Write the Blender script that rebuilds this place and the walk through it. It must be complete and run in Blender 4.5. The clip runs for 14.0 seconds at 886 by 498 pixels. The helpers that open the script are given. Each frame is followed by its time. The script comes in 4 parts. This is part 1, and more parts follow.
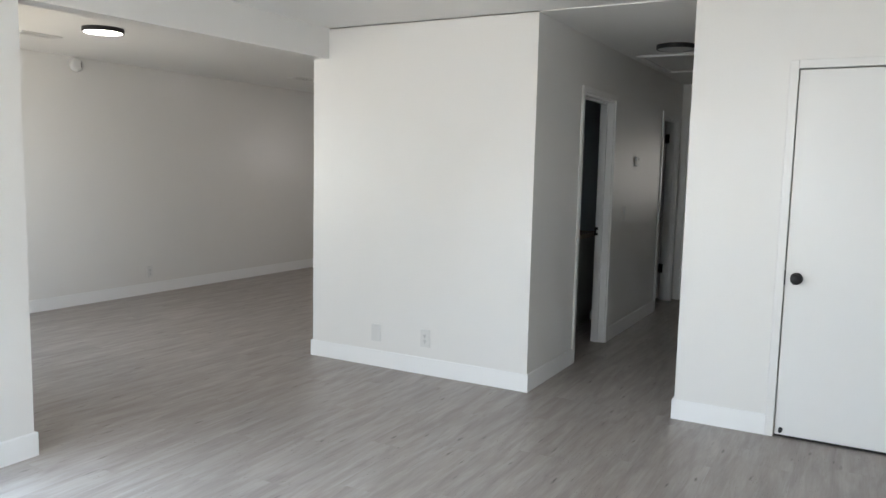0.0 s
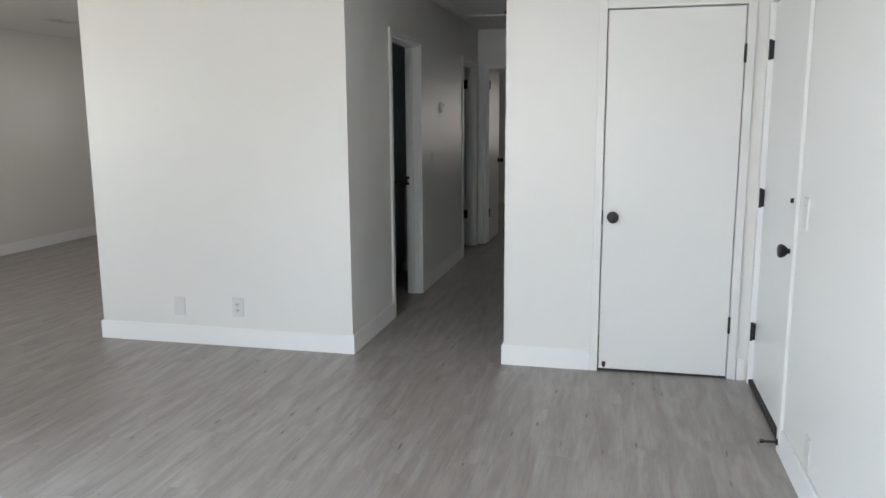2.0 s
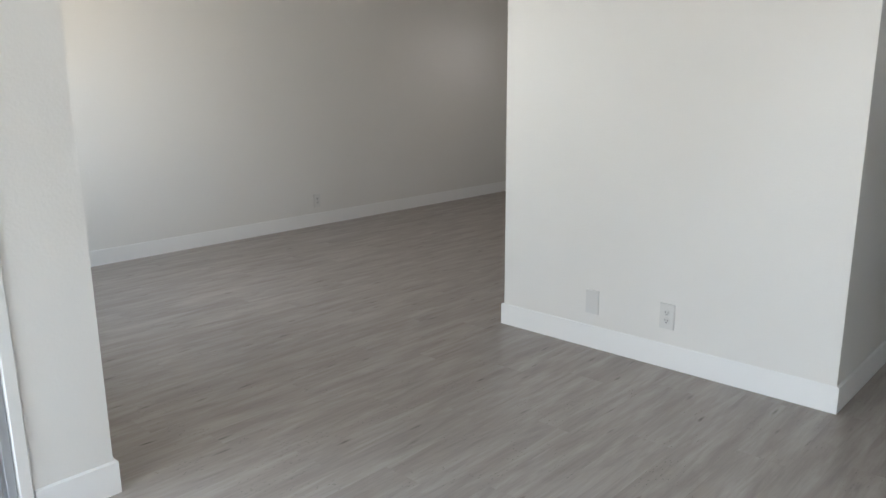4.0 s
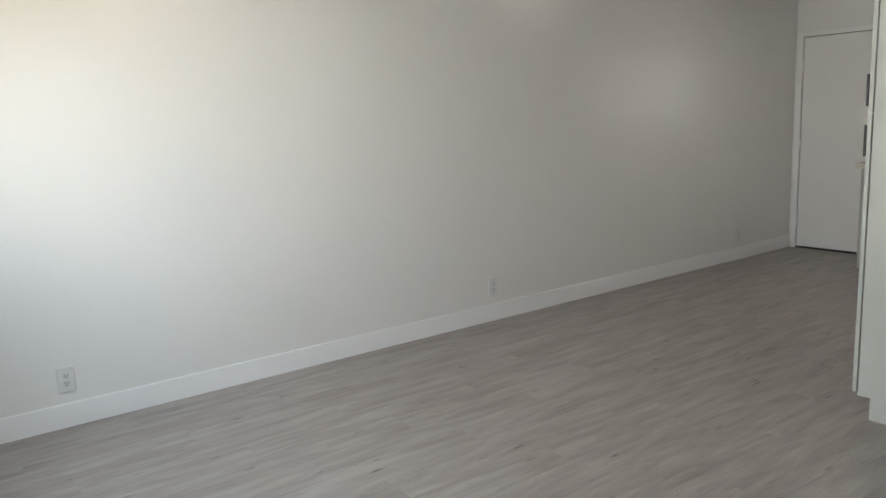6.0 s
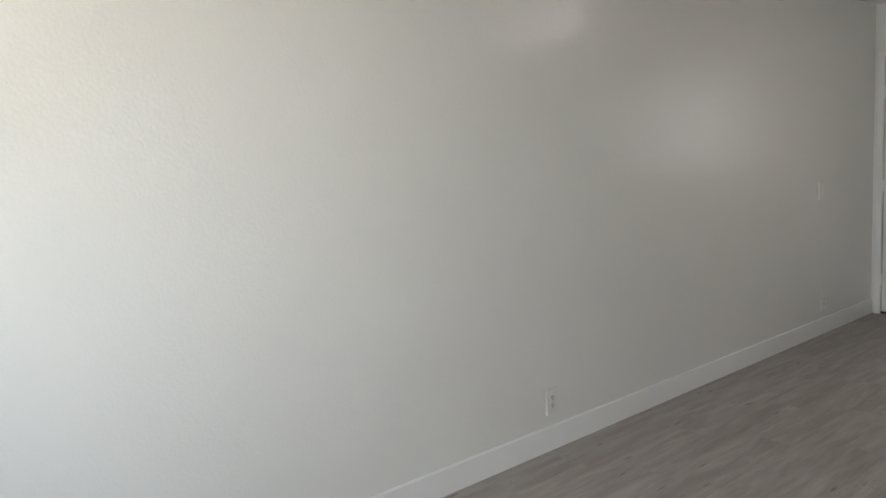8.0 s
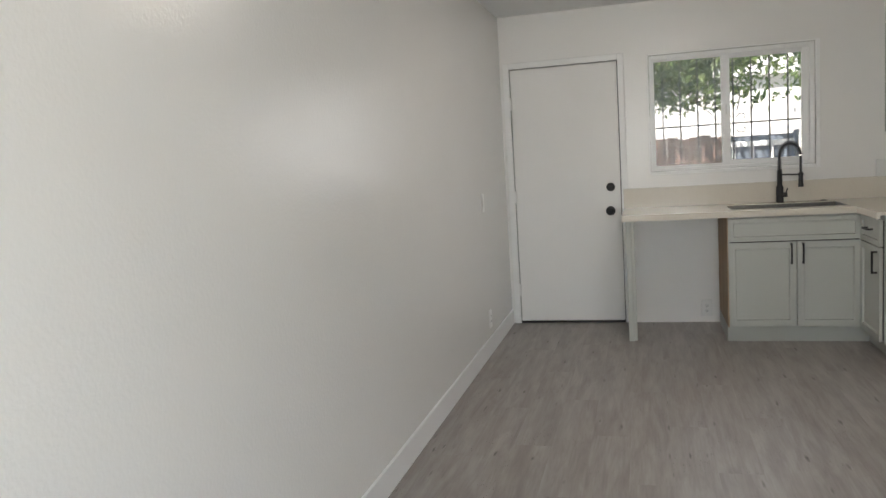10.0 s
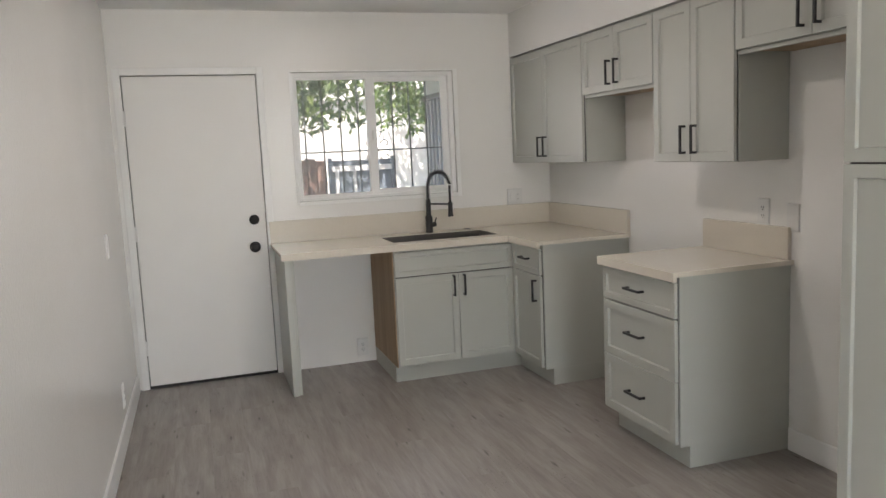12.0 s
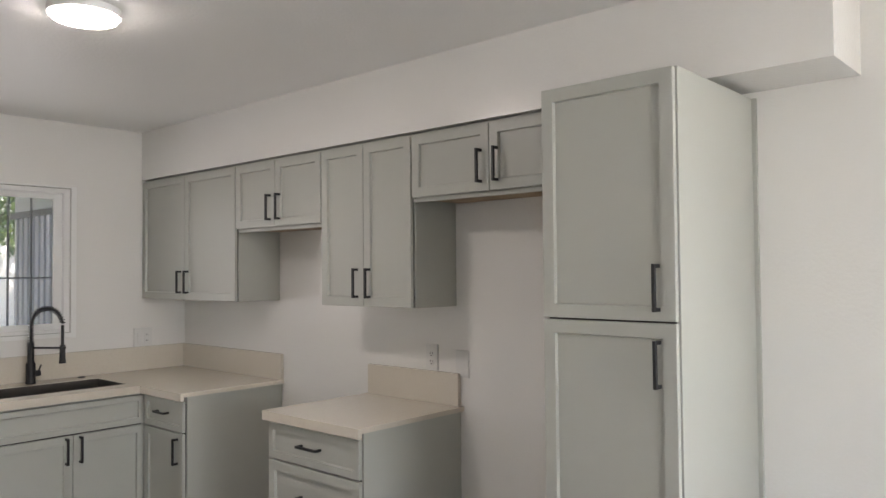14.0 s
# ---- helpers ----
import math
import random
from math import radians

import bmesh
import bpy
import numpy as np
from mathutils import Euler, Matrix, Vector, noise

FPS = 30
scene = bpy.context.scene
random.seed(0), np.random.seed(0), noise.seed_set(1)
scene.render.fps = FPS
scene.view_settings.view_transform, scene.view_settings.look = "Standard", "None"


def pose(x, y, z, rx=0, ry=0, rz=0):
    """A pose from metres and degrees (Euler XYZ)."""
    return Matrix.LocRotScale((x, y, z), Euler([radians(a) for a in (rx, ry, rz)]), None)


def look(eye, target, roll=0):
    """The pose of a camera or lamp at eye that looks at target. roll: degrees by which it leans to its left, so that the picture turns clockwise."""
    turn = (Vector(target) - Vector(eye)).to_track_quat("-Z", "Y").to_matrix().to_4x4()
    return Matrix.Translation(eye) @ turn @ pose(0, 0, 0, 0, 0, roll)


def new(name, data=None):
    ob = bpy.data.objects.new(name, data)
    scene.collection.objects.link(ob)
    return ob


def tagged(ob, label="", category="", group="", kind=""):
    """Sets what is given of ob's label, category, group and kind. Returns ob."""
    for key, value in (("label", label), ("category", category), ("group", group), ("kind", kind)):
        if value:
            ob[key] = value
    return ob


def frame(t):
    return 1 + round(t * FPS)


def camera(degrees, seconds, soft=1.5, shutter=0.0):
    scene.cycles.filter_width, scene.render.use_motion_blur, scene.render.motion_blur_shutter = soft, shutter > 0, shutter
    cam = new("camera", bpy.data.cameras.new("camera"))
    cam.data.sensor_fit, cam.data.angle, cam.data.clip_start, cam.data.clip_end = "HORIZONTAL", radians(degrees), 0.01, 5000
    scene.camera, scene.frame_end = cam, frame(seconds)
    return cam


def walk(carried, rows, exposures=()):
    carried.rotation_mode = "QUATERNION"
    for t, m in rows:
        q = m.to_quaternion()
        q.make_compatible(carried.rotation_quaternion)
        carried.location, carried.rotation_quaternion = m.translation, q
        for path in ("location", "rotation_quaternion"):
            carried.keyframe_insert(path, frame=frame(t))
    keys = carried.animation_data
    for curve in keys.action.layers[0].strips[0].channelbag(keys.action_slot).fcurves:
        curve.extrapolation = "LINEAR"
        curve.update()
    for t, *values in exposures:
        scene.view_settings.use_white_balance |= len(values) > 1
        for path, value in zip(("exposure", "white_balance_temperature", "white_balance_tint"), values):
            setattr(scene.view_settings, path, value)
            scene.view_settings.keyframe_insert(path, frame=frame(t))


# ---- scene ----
cam = camera(60.9, 14.0)
PATH = [
    (0, (1.843, -4.522, 1.475), (0.88, -2.782, 1.257), 1.3),
    (0.5, (1.816, -4.493, 1.476), (0.913, -2.725, 1.24), 0.7),
    (1, (1.774, -4.447, 1.478), (1.074, -2.592, 1.211), 0.3),
    (1.5, (1.674, -4.409, 1.47), (1.152, -2.501, 1.173), 0.1),
    (2, (1.574, -4.32, 1.457), (1.13, -2.399, 1.117), -0.3),
    (2.5, (1.439, -4.13, 1.463), (0.975, -2.219, 1.099), -0.8),
    (3, (1.256, -3.908, 1.429), (0.541, -2.097, 0.974), -0.2),
    (3.5, (1.023, -3.63, 1.437), (-0.03, -2.0, 0.954), -0.5),
    (4, (0.802, -3.288, 1.415), (-0.529, -1.865, 0.964), -0.4),
    (4.2, (0.702, -3.177, 1.414), (-0.7, -1.82, 0.976), -0.0),
    (6.3, (-1.29, -2.079, 1.45), (-2.917, -0.96, 1.133), -2.4),
    (6.5, (-1.453, -1.993, 1.451), (-3.112, -0.915, 1.161), -2.3),
    (7, (-1.835, -1.834, 1.433), (-3.525, -0.8, 1.157), -2.3),
    (7.2, (-1.985, -1.778, 1.44), (-3.671, -0.737, 1.168), -2.4),
    (9.3, (-3.45, -1.139, 1.381), (-4.346, 0.639, 1.19), -3.8),
    (9.5, (-3.558, -1.096, 1.36), (-4.368, 0.723, 1.17), -4.0),
    (10, (-3.905, -0.99, 1.385), (-4.426, 0.926, 1.148), -3.7),
    (10.5, (-4.062, -0.809, 1.405), (-4.3, 1.158, 1.135), -3.3),
    (11, (-4.237, -0.564, 1.467), (-4.092, 1.414, 1.205), -2.9),
    (11.5, (-4.435, -0.386, 1.487), (-3.946, 1.534, 1.22), -2.2),
    (12, (-4.513, -0.19, 1.475), (-3.906, 1.699, 1.221), -2.7),
    (12.5, (-4.526, 0.057, 1.493), (-3.796, 1.909, 1.307), -2.9),
    (13, (-4.579, 0.224, 1.494), (-3.522, 1.914, 1.327), -1.2),
    (13.5, (-4.637, 0.285, 1.523), (-3.307, 1.773, 1.395), 0.2),
    (14, (-4.6, 0.306, 1.536), (-3.111, 1.64, 1.594), -0.5),
]
walk(cam, [(t, look(eye, target, roll)) for t, eye, target, roll in PATH],
     [(0, 0.8, 6650, 15.5), (1, 0.78, 6650, 15.5), (2.5, 0.74, 6650, 15.5), (3.0, 0.96, 6700, 15.5), (3.5, 0.98, 6700, 15.5), (4.2, 0.64, 6700, 15.5), (6.3, 0.98, 6700, 14), (7.2, 0.84, 6650, 14),
      (9.3, 1.32, 6650, 14.5), (10, 1.38, 6650, 14.5), (11, 1.5, 6650, 15.5), (12.5, 1.64, 6800, 17), (13.2, 1.7, 6750, 17), (14, 1.6, 6700, 18)])

# ---- world, sun, large lights ----
world = bpy.data.worlds.new("sky")
world.use_nodes = True
scene.world = world
_wn = world.node_tree.nodes
_sky = _wn.new("ShaderNodeTexSky")
_sky.sky_type = "NISHITA"
_sky.sun_disc = False
_sky.sun_elevation = radians(56)
_sky.sun_rotation = radians(191)
world.node_tree.links.new(_sky.outputs[0], _wn["Background"].inputs[0])
_wn["Background"].inputs[1].default_value = 0.14

_sun = new("sun", bpy.data.lights.new("sun", "SUN"))
_sun.data.energy = 5.0
_sun.data.angle = radians(0.53)
_sun.data.color = (1.0, 0.95, 0.87)
_sun.matrix_world = look((-4, -20, 30), (0, 0, 0))


def window_light(name, eye, target, w, h, watts, color):
    """Sky light that falls in through an opening."""
    lamp = bpy.data.lights.new(name, "AREA")
    lamp.shape, lamp.size, lamp.size_y, lamp.energy, lamp.color = "RECTANGLE", w, h, watts, color
    lamp.spread = radians(150)
    ob = new(name, lamp)
    ob.matrix_world = look(eye, target)
    return ob


SKY_TINT, GROUND_TINT = (0.62, 0.825, 1.0), (1.0, 0.895, 0.67)
window_light("daylight_front_sky", (0.1, -6.04, 1.55), (0.0, 0.0, -2.8), 2.6, 1.1, 26, SKY_TINT)
window_light("daylight_front_ground", (0.1, -6.06, 1.45), (0.0, 0.0, 5.0), 2.6, 1.1, 18.5, GROUND_TINT)
window_light("daylight_patio_sky", (-1.675, -3.55, 1.15), (3.0, -3.2, -3.2), 1.7, 1.8, 36, SKY_TINT)
window_light("daylight_patio_ground", (-1.69, -3.55, 1.0), (3.0, -3.2, 3.6), 1.7, 1.8, 6.5, GROUND_TINT)
window_light("daylight_living_sky", (-3.75, -2.50, 1.50), (-3.9, 2.2, -1.6), 1.6, 1.1, 10.5, SKY_TINT)
window_light("daylight_living_ground", (-3.75, -2.52, 1.42), (-3.9, 2.2, 4.2), 1.6, 1.1, 9.5, GROUND_TINT)
window_light("daylight_kitchen", (-3.27, 5.072, 1.62), (-3.27, 0.0, 1.4), 1.08, 0.80, 1.3, (0.96, 0.97, 0.96))
window_light("daylight_bedroom", (1.75, 8.76, 1.5), (-1.5, 7.4, 0.5), 1.2, 1.0, 4, (1.0, 0.98, 0.90))

# ---- materials ----


def material(name):
    m = bpy.data.materials.new(name)
    m.use_nodes = True
    n = m.node_tree.nodes
    return m, n, m.node_tree.links, n["Principled BSDF"]


def painted(name, color, rough, bump=0.0, scale=220.0, vary=0.05, coat=0.0):
    """Paint: a base colour with faint roller mottling, fine relief and uneven sheen."""
    m, n, l, p = material(name)
    tc = n.new("ShaderNodeTexCoord")
    big = n.new("ShaderNodeTexNoise")
    big.inputs["Scale"].default_value = 1.7
    big.inputs["Detail"].default_value = 4
    l.new(tc.outputs["Object"], big.inputs["Vector"])
    ramp = n.new("ShaderNodeMix")
    ramp.data_type = "RGBA"
    ramp.inputs[6].default_value = (*[c * (1 - vary) for c in color], 1)
    ramp.inputs[7].default_value = (*color, 1)
    l.new(big.outputs[0], ramp.inputs[0])
    l.new(ramp.outputs[2], p.inputs["Base Color"])
    rr = n.new("ShaderNodeMapRange")
    rr.inputs[3].default_value, rr.inputs[4].default_value = rough * 0.85, rough * 1.15
    l.new(big.outputs[0], rr.inputs[0])
    l.new(rr.outputs[0], p.inputs["Roughness"])
    if coat:
        p.inputs["Coat Weight"].default_value = coat
    if bump:
        fine = n.new("ShaderNodeTexNoise")
        fine.inputs["Scale"].default_value = scale
        fine.inputs["Detail"].default_value = 3
        l.new(tc.outputs["Object"], fine.inputs["Vector"])
        b = n.new("ShaderNodeBump")
        b.inputs["Strength"].default_value = bump
        b.inputs["Distance"].default_value = 0.004
        l.new(fine.outputs[0], b.inputs["Height"])
        l.new(b.outputs[0], p.inputs["Normal"])
    return m


def plain(name, color, rough=0.5, metal=0.0, emit=0.0):
    m, n, l, p = material(name)
    p.inputs["Base Color"].default_value = (*color, 1)
    p.inputs["Roughness"].default_value = rough
    p.inputs["Metallic"].default_value = metal
    if emit:
        p.inputs["Emission Color"].default_value = (*color, 1)
        p.inputs["Emission Strength"].default_value = emit
    return m


def wood(name, dark, light, rough, axis="y", grain=9.0, stretch=14.0, bump=0.12, knots=0.0, per_piece=0.0):
    """Wood grain drawn out along one axis, with knots where asked."""
    m, n, l, p = material(name)
    tc = n.new("ShaderNodeTexCoord")
    info = n.new("ShaderNodeObjectInfo")
    shift = n.new("ShaderNodeVectorMath")
    shift.operation = "MULTIPLY_ADD"
    shift.inputs[1].default_value = (37.0, 53.0, 11.0)
    l.new(info.outputs["Random"], shift.inputs[0])
    l.new(tc.outputs["Object"], shift.inputs[2])
    sep = n.new("ShaderNodeMapping")
    k = {"x": 0, "y": 1, "z": 2}[axis]
    s = [grain, grain, grain]
    s[k] = grain / stretch
    sep.inputs["Scale"].default_value = s
    l.new(shift.outputs[0], sep.inputs[0])
    g = n.new("ShaderNodeTexNoise")
    g.inputs["Scale"].default_value = 1.0
    g.inputs["Detail"].default_value = 6
    g.inputs["Roughness"].default_value = 0.62
    g.inputs["Distortion"].default_value = 0.6
    l.new(sep.outputs[0], g.inputs["Vector"])
    mix = n.new("ShaderNodeMix")
    mix.data_type = "RGBA"
    mix.inputs[6].default_value, mix.inputs[7].default_value = (*dark, 1), (*light, 1)
    r = n.new("ShaderNodeMapRange")
    r.inputs[1].default_value, r.inputs[2].default_value = 0.22, 0.62
    l.new(g.outputs[0], r.inputs[0])
    l.new(r.outputs[0], mix.inputs[0])
    color = mix.outputs[2]
    if knots:
        bm_ = n.new("ShaderNodeMapping")
        bs = [11.0, 11.0, 11.0]
        bs[k] = 1.6
        bm_.inputs["Scale"].default_value = bs
        l.new(shift.outputs[0], bm_.inputs[0])
        band = n.new("ShaderNodeTexNoise")
        band.inputs["Scale"].default_value = 1.0
        band.inputs["Detail"].default_value = 3
        band.inputs["Distortion"].default_value = 0.8
        l.new(bm_.outputs[0], band.inputs["Vector"])
        br = n.new("ShaderNodeMapRange")
        br.inputs[1].default_value, br.inputs[2].default_value = 0.38, 0.66
        br.inputs[4].default_value = 0.42
        l.new(band.outputs[0], br.inputs[0])
        bmix = n.new("ShaderNodeMix")
        bmix.data_type = "RGBA"
        bmix.inputs[7].default_value = (dark[0] * 0.88, dark[1] * 0.83, dark[2] * 0.78, 1)
        l.new(br.outputs[0], bmix.inputs[0])
        l.new(color, bmix.inputs[6])
        color = bmix.outputs[2]
        km = n.new("ShaderNodeMapping")
        ks = [9.0, 9.0, 9.0]
        ks[k] = 1.7
        km.inputs["Scale"].default_value = ks
        l.new(shift.outputs[0], km.inputs[0])
        v = n.new("ShaderNodeTexVoronoi")
        v.voronoi_dimensions = "2D"
        v.inputs["Scale"].default_value = 1.05
        v.inputs["Randomness"].default_value = 1.0
        l.new(km.outputs[0], v.inputs["Vector"])
        warp = n.new("ShaderNodeTexNoise")
        warp.inputs["Scale"].default_value = 3.0
        l.new(km.outputs[0], warp.inputs["Vector"])
        wa = n.new("ShaderNodeVectorMath")
        wa.operation = "MULTIPLY_ADD"
        wa.inputs[1].default_value = (0.22, 0.22, 0.0)
        l.new(warp.outputs["Color"], wa.inputs[0])
        l.new(km.outputs[0], wa.inputs[2])
        l.new(wa.outputs[0], v.inputs["Vector"])
        kr = n.new("ShaderNodeMapRange")
        kr.inputs[1].default_value, kr.inputs[2].default_value = 0.01, 0.075
        kr.inputs[3].default_value, kr.inputs[4].default_value = knots, 0.0
        l.new(v.outputs["Distance"], kr.inputs[0])
        some = n.new("ShaderNodeSeparateColor")
        l.new(v.outputs["Color"], some.inputs[0])
        gate = n.new("ShaderNodeMapRange")
        gate.inputs[1].default_value, gate.inputs[2].default_value = 0.3, 1.0
        l.new(some.outputs[0], gate.inputs[0])
        kg = n.new("ShaderNodeMath")
        kg.operation = "MULTIPLY"
        l.new(kr.outputs[0], kg.inputs[0])
        l.new(gate.outputs[0], kg.inputs[1])
        km2 = n.new("ShaderNodeMix")
        km2.data_type = "RGBA"
        km2.inputs[7].default_value = (dark[0] * 0.3, dark[1] * 0.28, dark[2] * 0.26, 1)
        l.new(kg.outputs[0], km2.inputs[0])
        l.new(color, km2.inputs[6])
        color = km2.outputs[2]
        # fine drawn-out pores and thin dark lines
        fm = n.new("ShaderNodeMapping")
        fs_ = [110.0, 110.0, 110.0]
        fs_[k] = 6.0
        fm.inputs["Scale"].default_value = fs_
        l.new(shift.outputs[0], fm.inputs[0])
        fine = n.new("ShaderNodeTexNoise")
        fine.inputs["Scale"].default_value = 1.0
        fine.inputs["Detail"].default_value = 4
        fine.inputs["Roughness"].default_value = 0.6
        l.new(fm.outputs[0], fine.inputs["Vector"])
        fr = n.new("ShaderNodeMapRange")
        fr.inputs[1].default_value, fr.inputs[2].default_value = 0.30, 0.62
        fr.inputs[3].default_value, fr.inputs[4].default_value = 0.90, 1.03
        l.new(fine.outputs[0], fr.inputs[0])
        # short dark checks, gathered in clusters
        cm = n.new("ShaderNodeMapping")
        cs = [24.0, 24.0, 24.0]
        cs[k] = 6.0
        cm.inputs["Scale"].default_value = cs
        l.new(shift.outputs[0], cm.inputs[0])
        cv = n.new("ShaderNodeTexVoronoi")
        cv.voronoi_dimensions = "2D"
        l.new(cm.outputs[0], cv.inputs["Vector"])
        cr = n.new("ShaderNodeMapRange")
        cr.inputs[1].default_value, cr.inputs[2].default_value = 0.06, 0.22
        cr.inputs[3].default_value, cr.inputs[4].default_value = 1.0, 0.0
        l.new(cv.outputs["Distance"], cr.inputs[0])
        where = n.new("ShaderNodeTexNoise")
        where.inputs["Scale"].default_value = 4.5
        where.inputs["Detail"].default_value = 2
        l.new(shift.outputs[0], where.inputs["Vector"])
        wr = n.new("ShaderNodeMapRange")
        wr.inputs[1].default_value, wr.inputs[2].default_value = 0.53, 0.64
        wr.inputs[4].default_value = 0.9
        l.new(where.outputs[0], wr.inputs[0])
        pick = n.new("ShaderNodeSeparateColor")
        l.new(cv.outputs["Color"], pick.inputs[0])
        pk = n.new("ShaderNodeMapRange")
        pk.inputs[1].default_value, pk.inputs[2].default_value = 0.72, 0.86
        l.new(pick.outputs[0], pk.inputs[0])
        few = n.new("ShaderNodeMath")
        few.operation = "MULTIPLY"
        l.new(cr.outputs[0], few.inputs[0])
        l.new(pk.outputs[0], few.inputs[1])
        ck = n.new("ShaderNodeMath")
        ck.operation = "MULTIPLY"
        l.new(few.outputs[0], ck.inputs[0])
        l.new(wr.outputs[0], ck.inputs[1])
        tone = n.new("ShaderNodeVectorMath")
        tone.operation = "SCALE"
        l.new(color, tone.inputs[0])
        l.new(fr.outputs[0], tone.inputs["Scale"])
        cx = n.new("ShaderNodeMix")
        cx.data_type = "RGBA"
        cx.inputs[7].default_value = (dark[0] * 0.32, dark[1] * 0.30, dark[2] * 0.28, 1)
        l.new(ck.outputs[0], cx.inputs[0])
        l.new(tone.outputs[0], cx.inputs[6])
        color = cx.outputs[2]
    if per_piece:
        hsv = n.new("ShaderNodeHueSaturation")
        pr = n.new("ShaderNodeMapRange")
        pr.inputs[3].default_value, pr.inputs[4].default_value = 1 - per_piece, 1 + per_piece
        l.new(info.outputs["Random"], pr.inputs[0])
        l.new(pr.outputs[0], hsv.inputs["Value"])
        l.new(color, hsv.inputs["Color"])
        color = hsv.outputs[0]
    l.new(color, p.inputs["Base Color"])
    rr = n.new("ShaderNodeMapRange")
    rr.inputs[3].default_value, rr.inputs[4].default_value = rough * 1.12, rough * 0.88
    l.new(g.outputs[0], rr.inputs[0])
    l.new(rr.outputs[0], p.inputs["Roughness"])
    b = n.new("ShaderNodeBump")
    b.inputs["Strength"].default_value = bump
    b.inputs["Distance"].default_value = 0.002
    l.new(g.outputs[0], b.inputs["Height"])
    l.new(b.outputs[0], p.inputs["Normal"])
    return m


def speckled(name, base, fleck, rough, scale, amount):
    m, n, l, p = material(name)
    tc = n.new("ShaderNodeTexCoord")
    a = n.new("ShaderNodeTexNoise")
    a.inputs["Scale"].default_value = scale
    a.inputs["Detail"].default_value = 5
    l.new(tc.outputs["Object"], a.inputs["Vector"])
    c = n.new("ShaderNodeTexNoise")
    c.inputs["Scale"].default_value = scale / 25
    c.inputs["Detail"].default_value = 4
    l.new(tc.outputs["Object"], c.inputs["Vector"])
    r = n.new("ShaderNodeMapRange")
    r.inputs[1].default_value, r.inputs[2].default_value, r.inputs[4].default_value = 0.52, 0.72, amount
    l.new(a.outputs[0], r.inputs[0])
    ad = n.new("ShaderNodeMath")
    ad.operation = "MULTIPLY_ADD"
    ad.inputs[1].default_value = amount * 0.5
    l.new(c.outputs[0], ad.inputs[0])
    l.new(r.outputs[0], ad.inputs[2])
    mix = n.new("ShaderNodeMix")
    mix.data_type = "RGBA"
    mix.inputs[6].default_value, mix.inputs[7].default_value = (*base, 1), (*fleck, 1)
    l.new(ad.outputs[0], mix.inputs[0])
    l.new(mix.outputs[2], p.inputs["Base Color"])
    p.inputs["Roughness"].default_value = rough
    b = n.new("ShaderNodeBump")
    b.inputs["Strength"].default_value = 0.05
    b.inputs["Distance"].default_value = 0.002
    l.new(a.outputs[0], b.inputs["Height"])
    l.new(b.outputs[0], p.inputs["Normal"])
    return m


def glass(name):
    m, n, l, p = material(name)
    p.inputs["Base Color"].default_value = (0.96, 0.98, 0.97, 1)
    p.inputs["Roughness"].default_value = 0.0
    p.inputs["Transmission Weight"].default_value = 1.0
    p.inputs["IOR"].default_value = 1.0 + 0.12
    return m


def film(name, color, cover):
    """A thin see-through layer: fine mesh or painted glare haze that covers part of the view."""
    m, n, l, p = material(name)
    tc = n.new("ShaderNodeTexCoord")
    cloud = n.new("ShaderNodeTexNoise")
    cloud.inputs["Scale"].default_value = 5.0
    cloud.inputs["Detail"].default_value = 5
    l.new(tc.outputs["Object"], cloud.inputs["Vector"])
    r = n.new("ShaderNodeMapRange")
    r.inputs[3].default_value, r.inputs[4].default_value = cover * 0.6, cover * 1.4
    l.new(cloud.outputs[0], r.inputs[0])
    p.inputs["Base Color"].default_value = (*color, 1)
    p.inputs["Roughness"].default_value = 0.8
    tl = n.new("ShaderNodeBsdfTranslucent")
    tl.inputs[0].default_value = (*color, 1)
    both = n.new("ShaderNodeMixShader")
    l.new(p.outputs[0], both.inputs[1])
    l.new(tl.outputs[0], both.inputs[2])
    clear = n.new("ShaderNodeBsdfTransparent")
    ms = n.new("ShaderNodeMixShader")
    l.new(r.outputs[0], ms.inputs[0])
    l.new(clear.outputs[0], ms.inputs[1])
    l.new(both.outputs[0], ms.inputs[2])
    l.new(ms.outputs[0], n["Material Output"].inputs[0])
    return m


def leafy(name, a, b):
    m, n, l, p = material(name)
    geo = n.new("ShaderNodeNewGeometry")
    mix = n.new("ShaderNodeMix")
    mix.data_type = "RGBA"
    mix.inputs[6].default_value, mix.inputs[7].default_value = (*a, 1), (*b, 1)
    l.new(geo.outputs["Random Per Island"], mix.inputs[0])
    l.new(mix.outputs[2], p.inputs["Base Color"])
    p.inputs["Roughness"].default_value = 0.5
    tr = n.new("ShaderNodeBsdfTranslucent")
    l.new(mix.outputs[2], tr.inputs[0])
    ms = n.new("ShaderNodeMixShader")
    ms.inputs[0].default_value = 0.6
    l.new(p.outputs[0], ms.inputs[1])
    l.new(tr.outputs[0], ms.inputs[2])
    l.new(ms.outputs[0], n["Material Output"].inputs[0])
    return m


